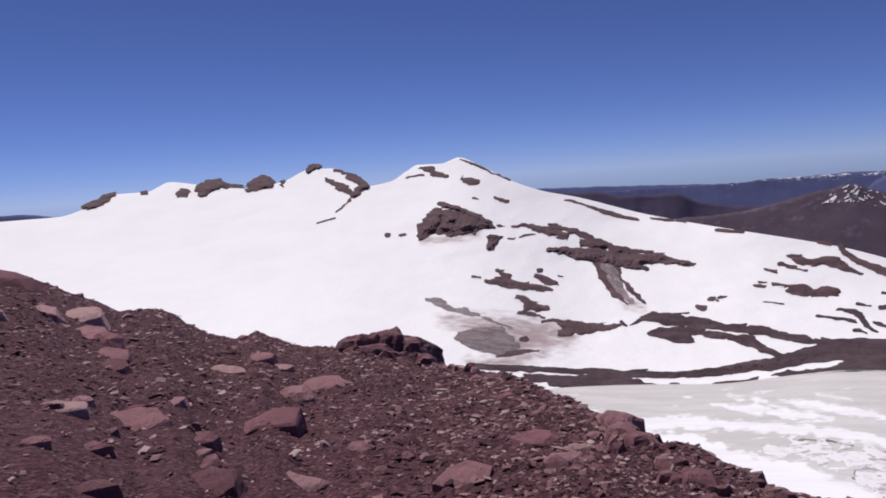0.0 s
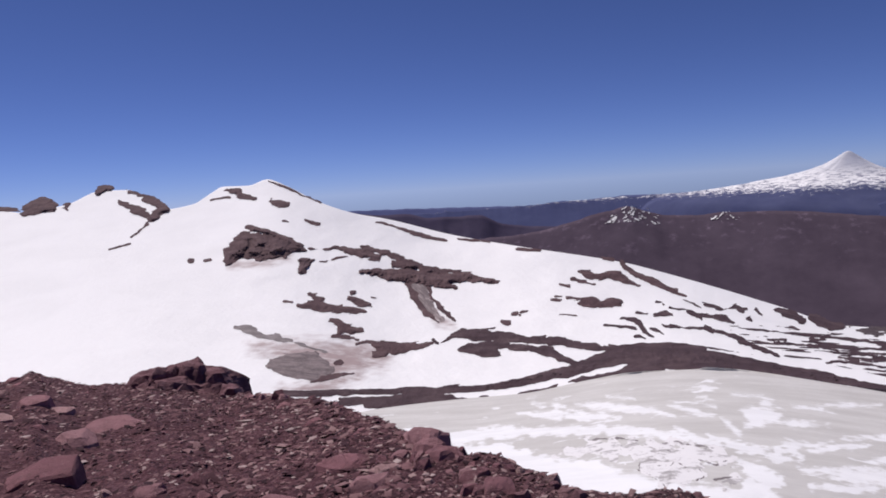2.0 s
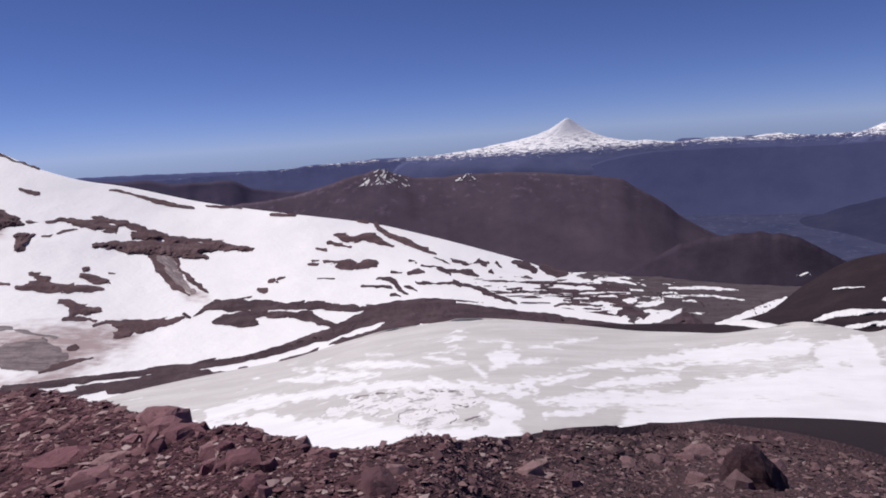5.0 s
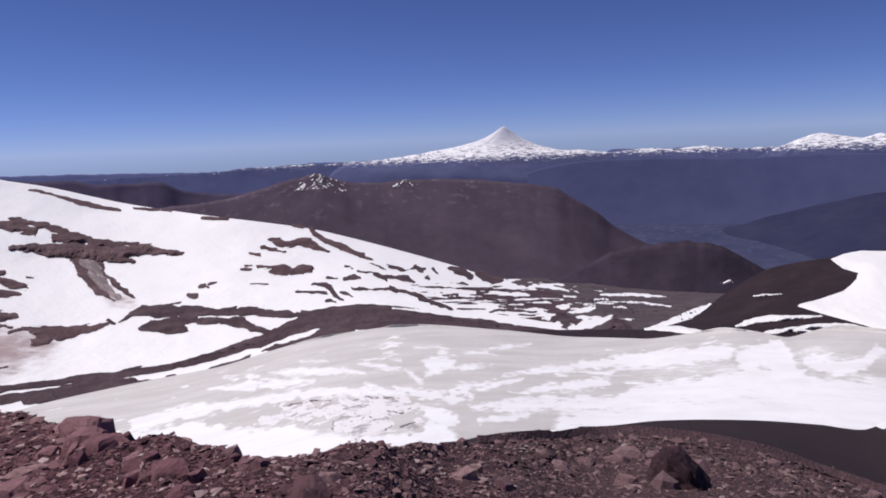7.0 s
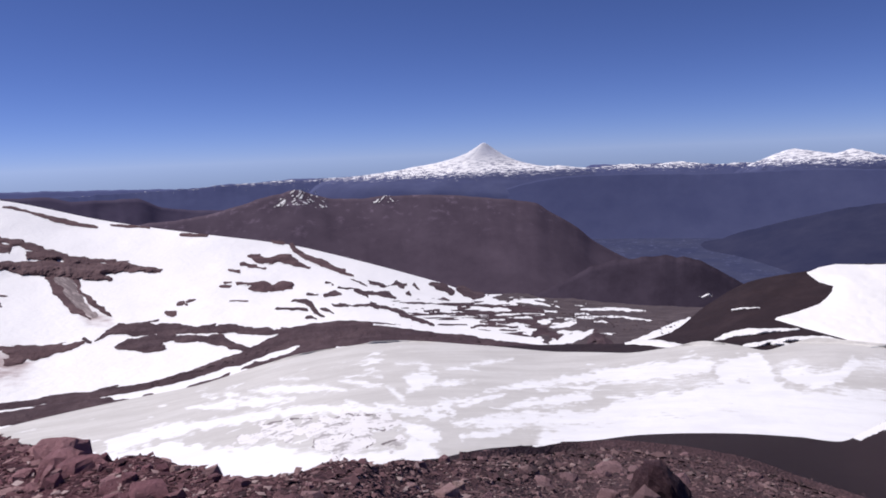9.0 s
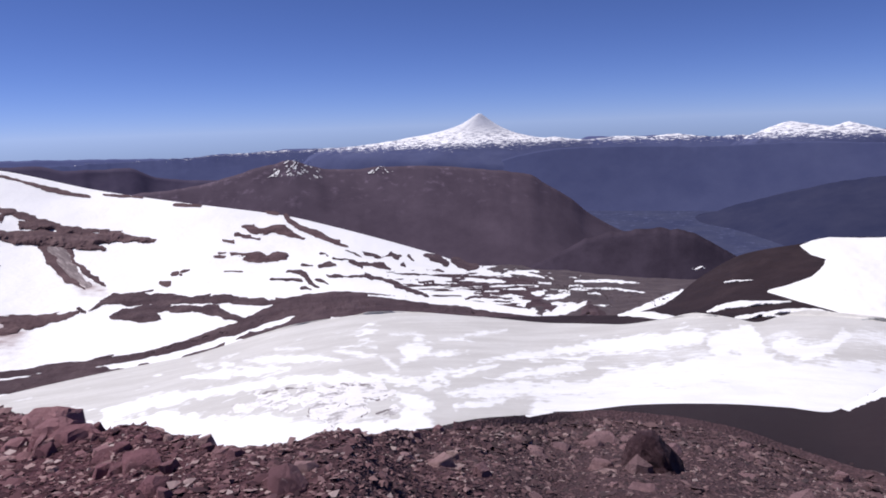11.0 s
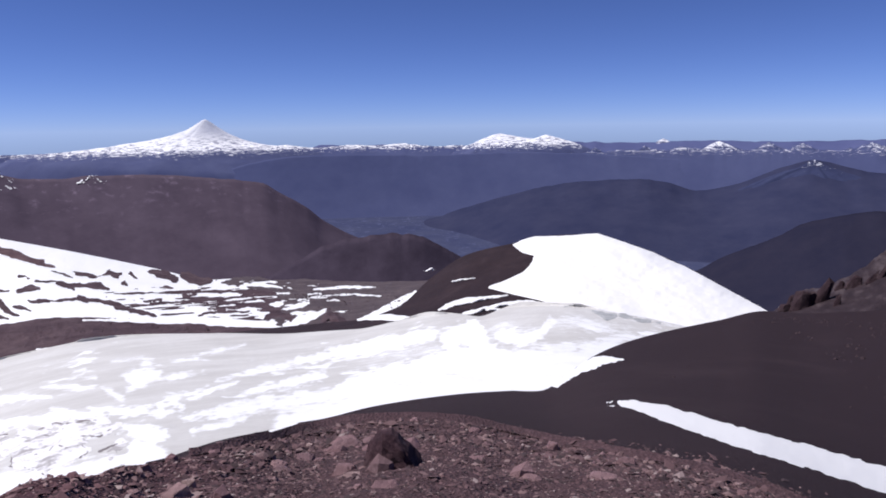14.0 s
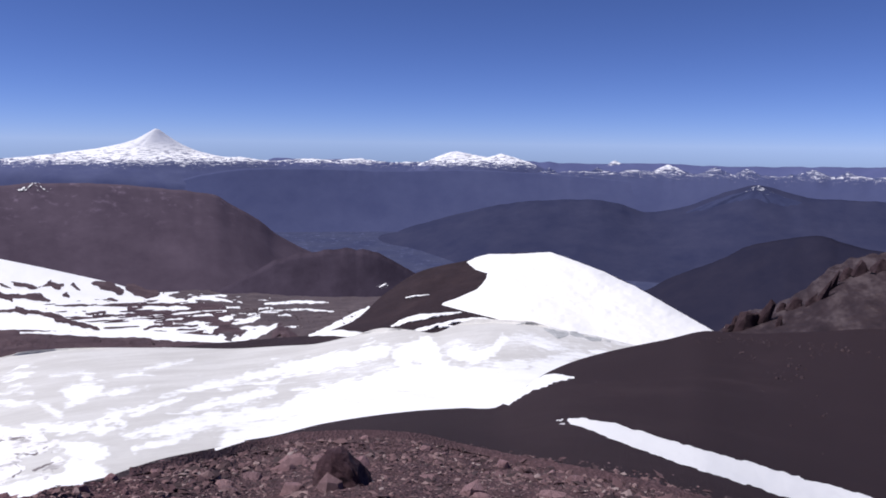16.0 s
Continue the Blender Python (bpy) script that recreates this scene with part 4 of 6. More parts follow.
outcrop([[(1.13, -15.46, 0.19), (4.44, -15.81, 0.19), (9.13, -16.14, 0.19), (13.70, -16.36, 0.19)], [(11.35, -16.29, 0.28), (14.16, -16.45, 0.23), (17.98, -16.47, 0.19), (20.89, -16.18, 0.28), (23.33, -15.69, 0.33), (25.27, -15.33, 0.42), (27.22, -14.72, 0.51), (29.14, -14.14, 0.70), (31.03, -14.06, 0.84), (33.35, -14.24, 1.03), (36.09, -14.49, 0.93), (38.33, -14.71, 0.79), (40.53, -14.99, 0.65), (43.10, -15.27, 0.42), (45.18, -15.53, 0.23), (47.60, -15.83, 0.19), (50.33, -16.14, 0.19), (53.29, -16.38, 0.19)]], seed=44, size=BIG, material=LAVA, name="moraine_ridge", label="long dark moraine ridge along the glacier", edge=0.045, lift=0.018, soft=0.8, holes=[[(35.93, -13.68, 0.07), (38.35, -14.00, 0.12), (40.97, -14.45, 0.14), (42.68, -14.72, 0.14), (43.77, -14.73, 0.09)]], res=0.04)
outcrop([[(5.83, -16.40, 0.09), (7.93, -16.65, 0.19), (9.55, -16.95, 0.28), (11.38, -17.23, 0.28), (12.98, -17.32, 0.28), (15.45, -17.26, 0.14)], [(10.95, -16.70, 0.14), (13.23, -16.80, 0.23), (15.01, -17.05, 0.19)]], seed=45, size=MID, material=LAVA, edge=0.1)
outcrop([[(8.01, -16.96, 0.33), (9.03, -17.12, 0.28), (10.43, -17.24, 0.37), (11.51, -17.27, 0.28)]], seed=46, size=MID, material=LAVA)
outcrop([[(11.53, -17.12, 0.28), (13.01, -17.18, 0.42), (14.51, -17.48, 0.37), (16.48, -17.44, 0.14)], [(11.95, -16.69, 0.23), (13.81, -16.77, 0.23)]], seed=47, size=MID, material=LAVA)
outcrop([[(17.59, -17.22, 0.14), (18.04, -17.21, 0.14)]], seed=48, size=THIN, material=LAVA)
outcrop([[(20.12, -17.21, 0.07), (21.50, -16.95, 0.12), (23.02, -16.78, 0.12), (23.88, -16.46, 0.09)]], seed=49, size=THIN, material=LAVA, edge=0.03)
outcrop([[(24.96, -16.20, 0.07), (26.86, -15.98, 0.19), (29.15, -15.74, 0.33), (30.56, -15.42, 0.47), (31.98, -15.01, 0.65)], [(29.19, -15.29, 0.09), (30.41, -14.87, 0.14)]], seed=50, size=MID, material=LAVA)
outcrop([[(1.32, -16.37, 0.19), (3.57, -16.64, 0.23), (5.52, -16.78, 0.23), (8.39, -16.79, 0.19), (10.26, -16.69, 0.19), (12.70, -16.50, 0.14), (15.85, -16.09, 0.07)]], seed=350, size=THIN, material=LAVA, name="moraine_band", label="dark moraine band at the glacier's edge", edge=0.06)
# patches towards the lava field
outcrop([[(19.70, -11.19, 0.14), (20.26, -11.37, 0.23)]], seed=52, size=THIN)
outcrop([[(20.50, -10.64, 0.14), (20.88, -10.62, 0.19)], [(21.25, -10.78, 0.07)]], seed=53, size=THIN)
outcrop([[(21.36, -10.46, 0.14), (21.79, -10.40, 0.09)]], seed=54, size=THIN)
outcrop([[(26.10, -7.47, 0.09), (27.04, -7.72, 0.23), (27.83, -7.92, 0.28)], [(28.00, -7.93, 0.28), (28.73, -7.72, 0.33), (29.48, -7.95, 0.37), (30.04, -8.36, 0.23), (30.79, -8.69, 0.07)]], seed=55, size=MID)
outcrop([[(25.70, -8.02, 0.14), (26.56, -8.23, 0.14), (27.43, -8.48, 0.09)]], seed=56, size=THIN)
outcrop([[(24.63, -8.38, 0.09), (25.40, -8.63, 0.09)]], seed=57, size=THIN)
outcrop([[(23.85, -9.60, 0.14), (24.49, -9.66, 0.14)], [(24.12, -9.36, 0.05), (24.73, -9.37, 0.05)]], seed=58, size=THIN)
outcrop([[(25.15, -9.55, 0.07), (26.24, -9.60, 0.14), (27.11, -9.77, 0.28), (27.75, -10.14, 0.23), (28.66, -9.99, 0.28), (29.33, -10.04, 0.28)], [(26.26, -9.96, 0.14), (27.29, -10.28, 0.14)]], seed=59, size=MID)
outcrop([[(24.39, -10.81, 0.05), (25.83, -10.96, 0.05)]], seed=60, size=THIN, edge=0.03)
outcrop([[(29.65, -6.78, 0.16), (29.98, -7.30, 0.16), (30.84, -7.87, 0.19), (32.17, -8.51, 0.19), (33.52, -9.15, 0.14), (34.42, -9.58, 0.05)]], seed=61, size=MID, edge=0.05)
outcrop([[(9.88, -2.36, 0.05), (11.10, -2.73, 0.07), (12.44, -3.32, 0.16), (13.65, -3.75, 0.19), (15.63, -4.33, 0.05)]], seed=62, size=THIN, edge=0.04)
outcrop([[(16.52, -4.19, 0.05), (17.54, -4.36, 0.09), (18.98, -4.60, 0.05)]], seed=63, size=THIN, edge=0.04)
outcrop([[(21.34, -5.35, 0.09), (22.08, -5.41, 0.14), (23.12, -5.54, 0.07)], [(28.03, -6.35, 0.05), (28.91, -6.54, 0.14)]], seed=64, size=THIN, edge=0.05)


# ------------------------------------------------------------------ the lava field, striped with snow
STREAKS = []
STREAKS.append([[(33.20, -10.47, 0.07), (34.36, -10.64, 0.09), (35.09, -10.97, 0.19), (35.49, -11.36, 0.09)], [(35.09, -10.97, 0.14), (36.25, -11.13, 0.16), (37.23, -11.28, 0.28), (37.69, -11.63, 0.14)]])
STREAKS.append([[(33.11, -11.89, 0.05), (34.51, -12.04, 0.07), (35.63, -12.07, 0.12), (36.38, -12.25, 0.19)], [(35.74, -11.89, 0.14), (36.10, -12.10, 0.19)]])
STREAKS.append([[(36.61, -12.31, 0.14), (37.54, -12.55, 0.14), (38.33, -12.97, 0.19), (39.12, -13.33, 0.14), (39.87, -13.55, 0.19), (40.86, -13.97, 0.09)]])
STREAKS.append([[(35.56, -10.07, 0.07), (36.48, -10.40, 0.14), (37.08, -10.62, 0.09)]])
STREAKS.append([[(37.27, -10.63, 0.05), (38.03, -10.44, 0.19), (38.45, -10.70, 0.19), (38.83, -10.53, 0.07)]])
STREAKS.append([[(39.44, -10.65, 0.09), (39.80, -11.04, 0.09)], [(38.89, -11.28, 0.12), (39.12, -11.43, 0.09)]])
STREAKS.append([[(40.82, -10.63, 0.14), (41.57, -10.84, 0.33), (42.36, -11.25, 0.28), (42.73, -11.50, 0.14)]])
STREAKS.append([[(43.17, -11.09, 0.28), (43.73, -11.44, 0.37), (44.48, -11.70, 0.37), (45.05, -11.67, 0.23)]])
STREAKS.append([[(41.76, -11.88, 0.09), (42.33, -12.04, 0.09)]])
STREAKS.append([[(38.19, -12.03, 0.05), (40.94, -12.26, 0.05), (43.26, -12.45, 0.07), (46.82, -12.64, 0.08), (49.92, -12.88, 0.09)], [(43.06, -12.72, 0.14), (43.97, -12.66, 0.09)]])
STREAKS.append([[(40.29, -12.79, 0.07), (41.48, -12.79, 0.09)], [(40.71, -13.04, 0.09), (42.52, -13.11, 0.09), (44.04, -13.26, 0.07), (46.80, -13.15, 0.07)]])
STREAKS.append([[(44.04, -13.35, 0.05), (46.79, -13.52, 0.07), (49.91, -13.38, 0.08)], [(47.51, -13.12, 0.09), (49.63, -13.06, 0.09)]])
STREAKS.append([[(44.83, -13.89, 0.07), (46.02, -13.96, 0.07), (46.20, -14.24, 0.09)], [(45.12, -13.66, 0.05), (47.26, -13.62, 0.06)]])
STREAKS.append([[(46.78, -13.89, 0.09), (47.59, -13.81, 0.19), (48.53, -13.92, 0.14), (50.08, -13.75, 0.07)]])
STREAKS.append([[(44.00, -14.32, 0.05), (44.82, -14.16, 0.05), (47.95, -14.37, 0.06)], [(48.75, -14.29, 0.05), (50.30, -14.39, 0.07)]])
STREAKS.append([[(49.30, -14.98, 0.23), (50.06, -14.80, 0.37), (50.67, -14.89, 0.42), (51.22, -15.17, 0.28)]])
STREAKS.append([[(32.01, -11.03, 0.14), (32.71, -10.94, 0.19), (33.26, -10.98, 0.09)], [(30.64, -10.83, 0.05), (31.33, -10.93, 0.09)]])
STREAKS.append([[(34.17, -9.89, 0.05), (35.54, -10.44, 0.05)], [(32.08, -9.98, 0.06), (32.76, -10.21, 0.05)]])
STREAKS.append([[(28.12, -11.80, 0.07), (29.43, -11.88, 0.12), (30.47, -12.05, 0.09)]])
STREAKS.append([[(29.48, -11.24, 0.07), (30.38, -11.41, 0.19), (30.90, -11.82, 0.23), (31.23, -12.30, 0.19), (31.85, -12.72, 0.09)]])
STREAKS.append([[(31.71, -12.11, 0.07), (32.16, -12.24, 0.12), (32.61, -12.55, 0.07)]])
STREAKS.append([[(32.65, -11.81, 0.09), (33.20, -11.95, 0.14), (33.76, -11.99, 0.07)]])
STREAKS.append([[(30.42, -12.69, 0.07), (30.84, -12.72, 0.14), (31.20, -12.85, 0.07)]])
for k, st in enumerate(STREAKS):
    outcrop(st, seed=300 + k, size=THIN, material=LAVA, name="lava_streak", label="ragged streak of dark lava in melting snow", edge=0.07, freq=2.6, flat=2.2, lift=0.004, res=0.035, octaves=4)
DASHES = [(37.35, -11.85), (40.67, -11.78), (44.94, -12.18), (50.11, -12.83), (50.92, -14.21), (49.11, -15.25), (44.85, -14.53), (40.57, -13.91), (37.78, -12.57)]
patch(mountain, "lava_streak", peak, LAVA, field=lambda x, y: np.maximum(poly_distance(x, y, DASHES), 0.3 * (0.26 - 0.04 * (x - DASHES[2][0]) - wob(x * 0.42 + 0.5 * y, y * 3.6 + x * 0.1, 1.9, 330, 4))), box=(min(p[0] for p in DASHES), max(p[0] for p in DASHES), min(p[1] for p in DASHES), max(p[1] for p in DASHES)), label="fine dashes of lava showing through thin snow", lift=0.004, edge=0.0, res=0.03, seed=331, soft=0.1)
MELTING = []
MELTING += [[(56.38, -15.99, 0.09), (58.30, -15.23, 0.23), (60.22, -14.40, 0.33), (61.77, -13.53, 0.14)], [(50.73, -15.78, 0.14), (52.50, -15.39, 0.28), (54.24, -14.62, 0.09)], [(53.33, -12.97, 0.09), (55.61, -12.93, 0.14), (58.39, -13.03, 0.07)], [(53.75, -13.54, 0.07), (56.51, -13.53, 0.09), (58.83, -13.79, 0.07)], [(47.45, -15.02, 0.09), (49.15, -15.54, 0.14), (50.89, -15.97, 0.09)], [(44.36, -12.25, 0.12), (44.94, -12.18, 0.16), (45.61, -12.06, 0.19), (45.85, -11.78, 0.14), (46.80, -11.58, 0.12)]]
MELTING += [[(48.20, -12.30, 0.07), (48.72, -12.26, 0.12), (49.37, -12.41, 0.14), (50.72, -12.66, 0.06)], [(52.83, -13.39, 0.07), (53.43, -13.30, 0.09), (53.89, -13.39, 0.05)], [(57.32, -13.66, 0.06), (58.42, -13.72, 0.05)], [(50.65, -15.62, 0.09), (51.21, -15.49, 0.23), (52.15, -15.30, 0.28), (53.17, -15.07, 0.28), (54.05, -14.83, 0.09)], [(51.23, -14.85, 0.09), (51.93, -14.80, 0.14), (53.27, -14.84, 0.07)], [(51.95, -13.76, 0.05), (52.41, -13.71, 0.09), (52.83, -13.85, 0.07)]]
MELTING += [[(50.77, -14.44, 0.09), (51.57, -14.26, 0.19), (52.22, -14.21, 0.19), (52.82, -14.03, 0.07)], [(45.18, -14.77, 0.05), (46.03, -15.07, 0.09), (46.73, -15.31, 0.12), (47.91, -15.51, 0.12), (48.86, -15.70, 0.09), (49.89, -16.07, 0.14)], [(51.80, -16.30, 0.14), (52.59, -16.38, 0.09), (54.67, -16.39, 0.06), (56.40, -16.35, 0.07)], [(49.16, -13.05, 0.05), (51.26, -13.16, 0.06)], [(54.34, -13.97, 0.05), (54.98, -13.92, 0.07), (55.38, -14.05, 0.05)]]
LAVA_FIELD = rock_material("lava_gravel", (0.055, 0.041, 0.046), (0.098, 0.074, 0.08), (0.15, 0.119, 0.122), 0.06, 2.0)
LAVA_SHAPE = [(45.28, -10.65), (45.71, -11.92), (47.54, -12.38), (48.24, -12.58), (50.01, -12.83), (50.33, -13.34), (50.92, -14.08), (50.44, -14.62), (49.35, -14.89), (50.13, -15.53), (51.20, -16.16), (51.87, -17.37), (58.71, -17.19), (66.31, -16.51), (66.84, -11.41), (60.89, -10.74)]
patch(mountain, "lava_field", peak, LAVA_FIELD, holes=MELTING, field=lambda x, y: np.maximum(np.maximum(poly_distance(x, y, LAVA_SHAPE) + 0.28 * wob(x * 0.45, y * 3, 1.6, 70, 4), y - PEAK_LINE(x) - 0.1), 0.2 * (wob(x * 0.4 + 0.3 * y, y * 3.4, 1.5, 77, 4) - 0.42 - 0.09 * np.maximum(x - 50, 0))), box=(LAVA_SHAPE[0][0] - 1, LAVA_SHAPE[-2][0], -16.5, -6.0), label="broken brown lava field beyond the snow", lift=0.008, rough=0.8, edge=0.05, res=0.035, seed=73, soft=0.2)
outcrop([[(53.80, -15.86, 0.14), (54.49, -15.09, 0.37), (54.93, -15.39, 0.47), (55.82, -16.00, 0.23)]], seed=74, size=BIG, material=LAVA, lift=0.05, name="lava_knoll", label="small dark lava knoll at the snow's edge")

# ------------------------------------------------------------------ the scoria hill with its snow cap
patch(dark_hill, "snow_cap", hill, PATCH_SNOW, (), [[(69.90, -9.73), (70.76, -9.31), (71.79, -9.04), (74.03, -8.98), (76.80, -8.73), (79.09, -9.42), (81.36, -10.18), (82.49, -10.69), (83.60, -11.09), (86.26, -12.39), (90.12, -14.24), (90.22, -15.99), (82.02, -17.09), (75.51, -16.93), (75.25, -14.88), (72.64, -14.37), (69.78, -13.78), (67.87, -13.30), (68.02, -13.12), (69.31, -12.66), (70.84, -11.97), (71.60, -11.08), (71.69, -10.62), (70.75, -10.39)]],
      label="thick smooth snow cap with a curling edge", lift=0.025, soft=0.5, rough=0.004, edge=0.012, seed=85, res=0.06, warp=0.2)
for k, st in enumerate(([[(56.68, -15.64, 0.09), (57.81, -15.48, 0.23), (59.70, -15.58, 0.28), (61.50, -15.75, 0.14)]], [[(63.62, -15.08, 0.09), (64.74, -14.65, 0.19), (66.18, -14.30, 0.28), (67.86, -14.09, 0.14), (69.40, -13.92, 0.07)]], [[(65.68, -15.41, 0.09), (67.37, -15.02, 0.19), (69.30, -14.57, 0.14), (71.21, -14.38, 0.14), (72.88, -14.55, 0.07)], [(67.85, -15.02, 0.19), (69.29, -15.12, 0.09)]], [[(64.93, -12.70, 0.05), (66.84, -12.45, 0.07)]], [[(62.81, -11.81, 0.12), (63.24, -11.68, 0.09)], [(62.48, -11.80, 0.05)]])):
    patch(dark_hill, "snow_patch", hill, PATCH_SNOW, st, label="small melting snow patch on scoria", lift=0.012, soft=0.1, edge=0.04, seed=90 + k)

# ------------------------------------------------------------------ snow on the scoria slope
patch(slope_ob, "snow_strip", scoria, PATCH_SNOW, [[(78.41, -22.10, 0.14), (79.31, -22.18, 0.33), (81.53, -22.54, 0.61), (83.70, -22.98, 0.70), (85.83, -23.38, 0.75), (88.75, -23.88, 0.75), (91.26, -24.11, 0.79), (94.87, -24.51, 0.84), (97.91, -24.78, 0.89), (100.36, -24.89, 0.93), (103.49, -24.96, 1.03)]], label="long narrow strip of leftover snow on scoria", lift=0.004, soft=0.2, edge=0.09, freq=1.6, octaves=4, rough=0.1, seed=95, res=0.06)
patch(slope_ob, "snow_strip", scoria, PATCH_SNOW, [[(77.48, -22.20, 0.06), (78.04, -22.12, 0.05)], [(77.36, -22.42, 0.04), (78.10, -22.38, 0.04)]], label="thin remnant of snow on scoria", lift=0.003, soft=0.1, edge=0.05, freq=4.0, seed=96, res=0.04)
patch(slope_ob, "snow_tongue", scoria, PATCH_SNOW, [[(73.27, -20.53, 0.65), (74.95, -19.59, 0.65), (76.59, -19.08, 0.47), (77.85, -18.81, 0.28), (78.96, -18.67, 0.07)]], label="pointed tongue of snow reaching over scoria", under=SNOW_EDGE, lift=0.003, soft=0.3, edge=0.12, freq=2.0, flat=2.5, octaves=4, res=0.04, seed=97)
patch(slope_ob, "snow_tongue", scoria, PATCH_SNOW, [[(49.06, -23.74, 0.14), (49.75, -23.57, 0.14), (51.19, -23.29, 0.14)]], label="small tongue of snow at the scoria edge", under=SNOW_EDGE, lift=0.01, soft=0.2, edge=0.03, seed=98)

# ------------------------------------------------------------------ clean snow and crevasses on the glacier
CLEAN = []
CLEAN.append(([[(38.16, -18.09, 0.14), (39.16, -18.32, 0.56), (40.27, -18.38, 0.51), (40.85, -18.23, 0.19)], [(39.38, -18.79, 0.47), (38.49, -19.10, 0.19)], [(40.35, -18.74, 0.19), (42.27, -18.83, 0.23), (44.11, -18.71, 0.09)]], 0.28, 0.18))
CLEAN.append(([[(44.07, -17.30, 0.07), (45.71, -17.16, 0.12), (47.49, -16.96, 0.07)], [(41.84, -17.68, 0.07), (43.77, -17.61, 0.07)]], 0.28, 0.12))
CLEAN.append(([[(27.94, -17.35, 0.07), (29.04, -17.42, 0.12), (30.19, -17.50, 0.07)]], 0.28, 0.08))
CLEAN.append(([[(25.36, -17.96, 0.09), (27.16, -18.09, 0.23), (29.44, -18.26, 0.28), (31.76, -18.45, 0.23), (33.25, -18.72, 0.09)]], 0.28, 0.14))
CLEAN.append(([[(32.73, -18.00, 0.09), (34.14, -18.21, 0.19), (35.08, -18.42, 0.23), (36.12, -18.67, 0.09)]], 0.28, 0.14))
CLEAN.append(([[(33.20, -19.60, 0.07), (33.81, -19.79, 0.14), (34.32, -19.96, 0.09)]], 0.28, 0.08))
CLEAN.append(([[(34.91, -17.28, 0.05), (35.62, -17.33, 0.09)], [(37.55, -16.92, 0.05), (38.75, -16.99, 0.09), (39.71, -16.99, 0.05)], [(35.36, -17.72, 0.05), (36.30, -17.97, 0.07)]], 0.28, 0.08))
CLEAN.append(([[(36.69, -18.76, 0.09), (37.19, -19.11, 0.19), (37.66, -19.49, 0.19), (37.97, -19.87, 0.14)]], 0.28, 0.12))
CLEAN.append(([[(20.52, -18.54, 0.14), (23.53, -18.75, 0.33), (26.65, -18.90, 0.33), (28.93, -18.91, 0.14)], [(21.85, -17.99, 0.09), (24.46, -18.10, 0.09)]], 0.28, 0.25))
CLEAN.append(([[(15.03, -20.34, 0.56), (17.47, -20.09, 0.47), (20.39, -20.04, 0.42), (23.43, -20.01, 0.37), (26.12, -19.96, 0.37), (28.86, -20.00, 0.37), (31.66, -20.12, 0.33), (34.49, -20.37, 0.33), (36.39, -20.74, 0.28)]], 0.28, 0.25))
CLEAN.append(([[(35.74, -20.16, 0.14), (37.36, -20.54, 0.28), (39.27, -21.01, 0.37), (40.95, -21.35, 0.33), (42.17, -21.05, 0.14)], [(38.01, -21.94, 0.37), (39.44, -22.46, 0.65), (40.63, -22.95, 0.47)], [(38.66, -23.49, 0.65), (40.09, -23.99, 0.56)], [(40.73, -20.77, 0.28), (42.69, -20.27, 0.23), (44.64, -20.06, 0.19), (46.57, -19.83, 0.14)]], 0.28, 0.35))
CLEAN.append(([[(13.39, -21.36, 0.65), (19.01, -21.52, 0.75), (23.23, -22.75, 0.65), (26.84, -22.78, 0.56), (28.64, -23.51, 0.47)], [(30.46, -24.48, 0.56), (35.21, -24.73, 0.56), (38.13, -24.31, 0.56)]], 0.28, 0.30))
CLEAN.append(([[(45.15, -19.36, 0.14), (48.52, -19.04, 0.23), (51.83, -18.76, 0.19)], [(47.02, -20.72, 0.19), (49.90, -20.37, 0.33), (53.67, -19.95, 0.28)]], 0.28, 0.22))
CLEAN.append(([[(51.84, -18.58, 0.19), (56.00, -18.13, 0.37), (60.02, -17.52, 0.42), (63.02, -17.00, 0.37)], [(54.56, -21.27, 0.28), (59.99, -20.14, 0.56), (65.09, -19.11, 0.65)]], 0.28, 0.30))
CLEAN.append(([[(64.68, -17.48, 0.84), (66.70, -16.48, 0.61), (67.11, -18.51, 0.93), (68.29, -19.61, 0.75)], [(69.05, -17.30, 0.28), (70.95, -17.54, 0.33), (72.40, -16.93, 0.23), (73.10, -15.86, 0.14)]], 0.28, 0.30))
CLEAN.append(([[(42.13, -21.93, 0.23), (46.02, -21.59, 0.28), (49.39, -21.38, 0.19)], [(43.05, -23.04, 0.19), (46.94, -22.68, 0.23)]], 0.28, 0.25))
CLEAN.append(([[(65.80, -19.27, 1.0), (70.65, -19.30, 0.8), (74.52, -18.33, 0.7)], [(56.12, -20.61, 0.55), (62.86, -20.09, 0.75)], [(44.31, -22.02, 0.3), (50.94, -21.65, 0.45), (56.07, -21.49, 0.47)]], 0.4, 0.3))
CLEAN.append(([[(50.0, -23.2, 0.6), (58.0, -22.2, 0.9), (66.0, -21.2, 1.0), (73.0, -20.2, 1.0), (78.0, -18.2, 0.8)]], 0.6, 0.3))
CLEAN.append(([[(14.0, -22.2, 0.9), (20.0, -23.0, 1.2), (27.0, -24.0, 1.3), (34.0, -24.6, 1.0), (40.0, -24.6, 0.8)]], 0.5, 0.3))
layer, clean = stained(glacier_ob, "clean", glacier.grid, CLEAN, 1.0, 401)
g_az, g_el = glacier.grid
level = g_el - GLACIER_TOP(g_az)
strips = wob(g_az * 0.5, level * 2.8, 1.0, 431, 5)      # small torn strips, denser and softer down the valley
clean = np.maximum(clean, np.clip((strips - 0.38) / 0.7, 0, 0.85) * np.clip(-level / 0.8, 0, 1))
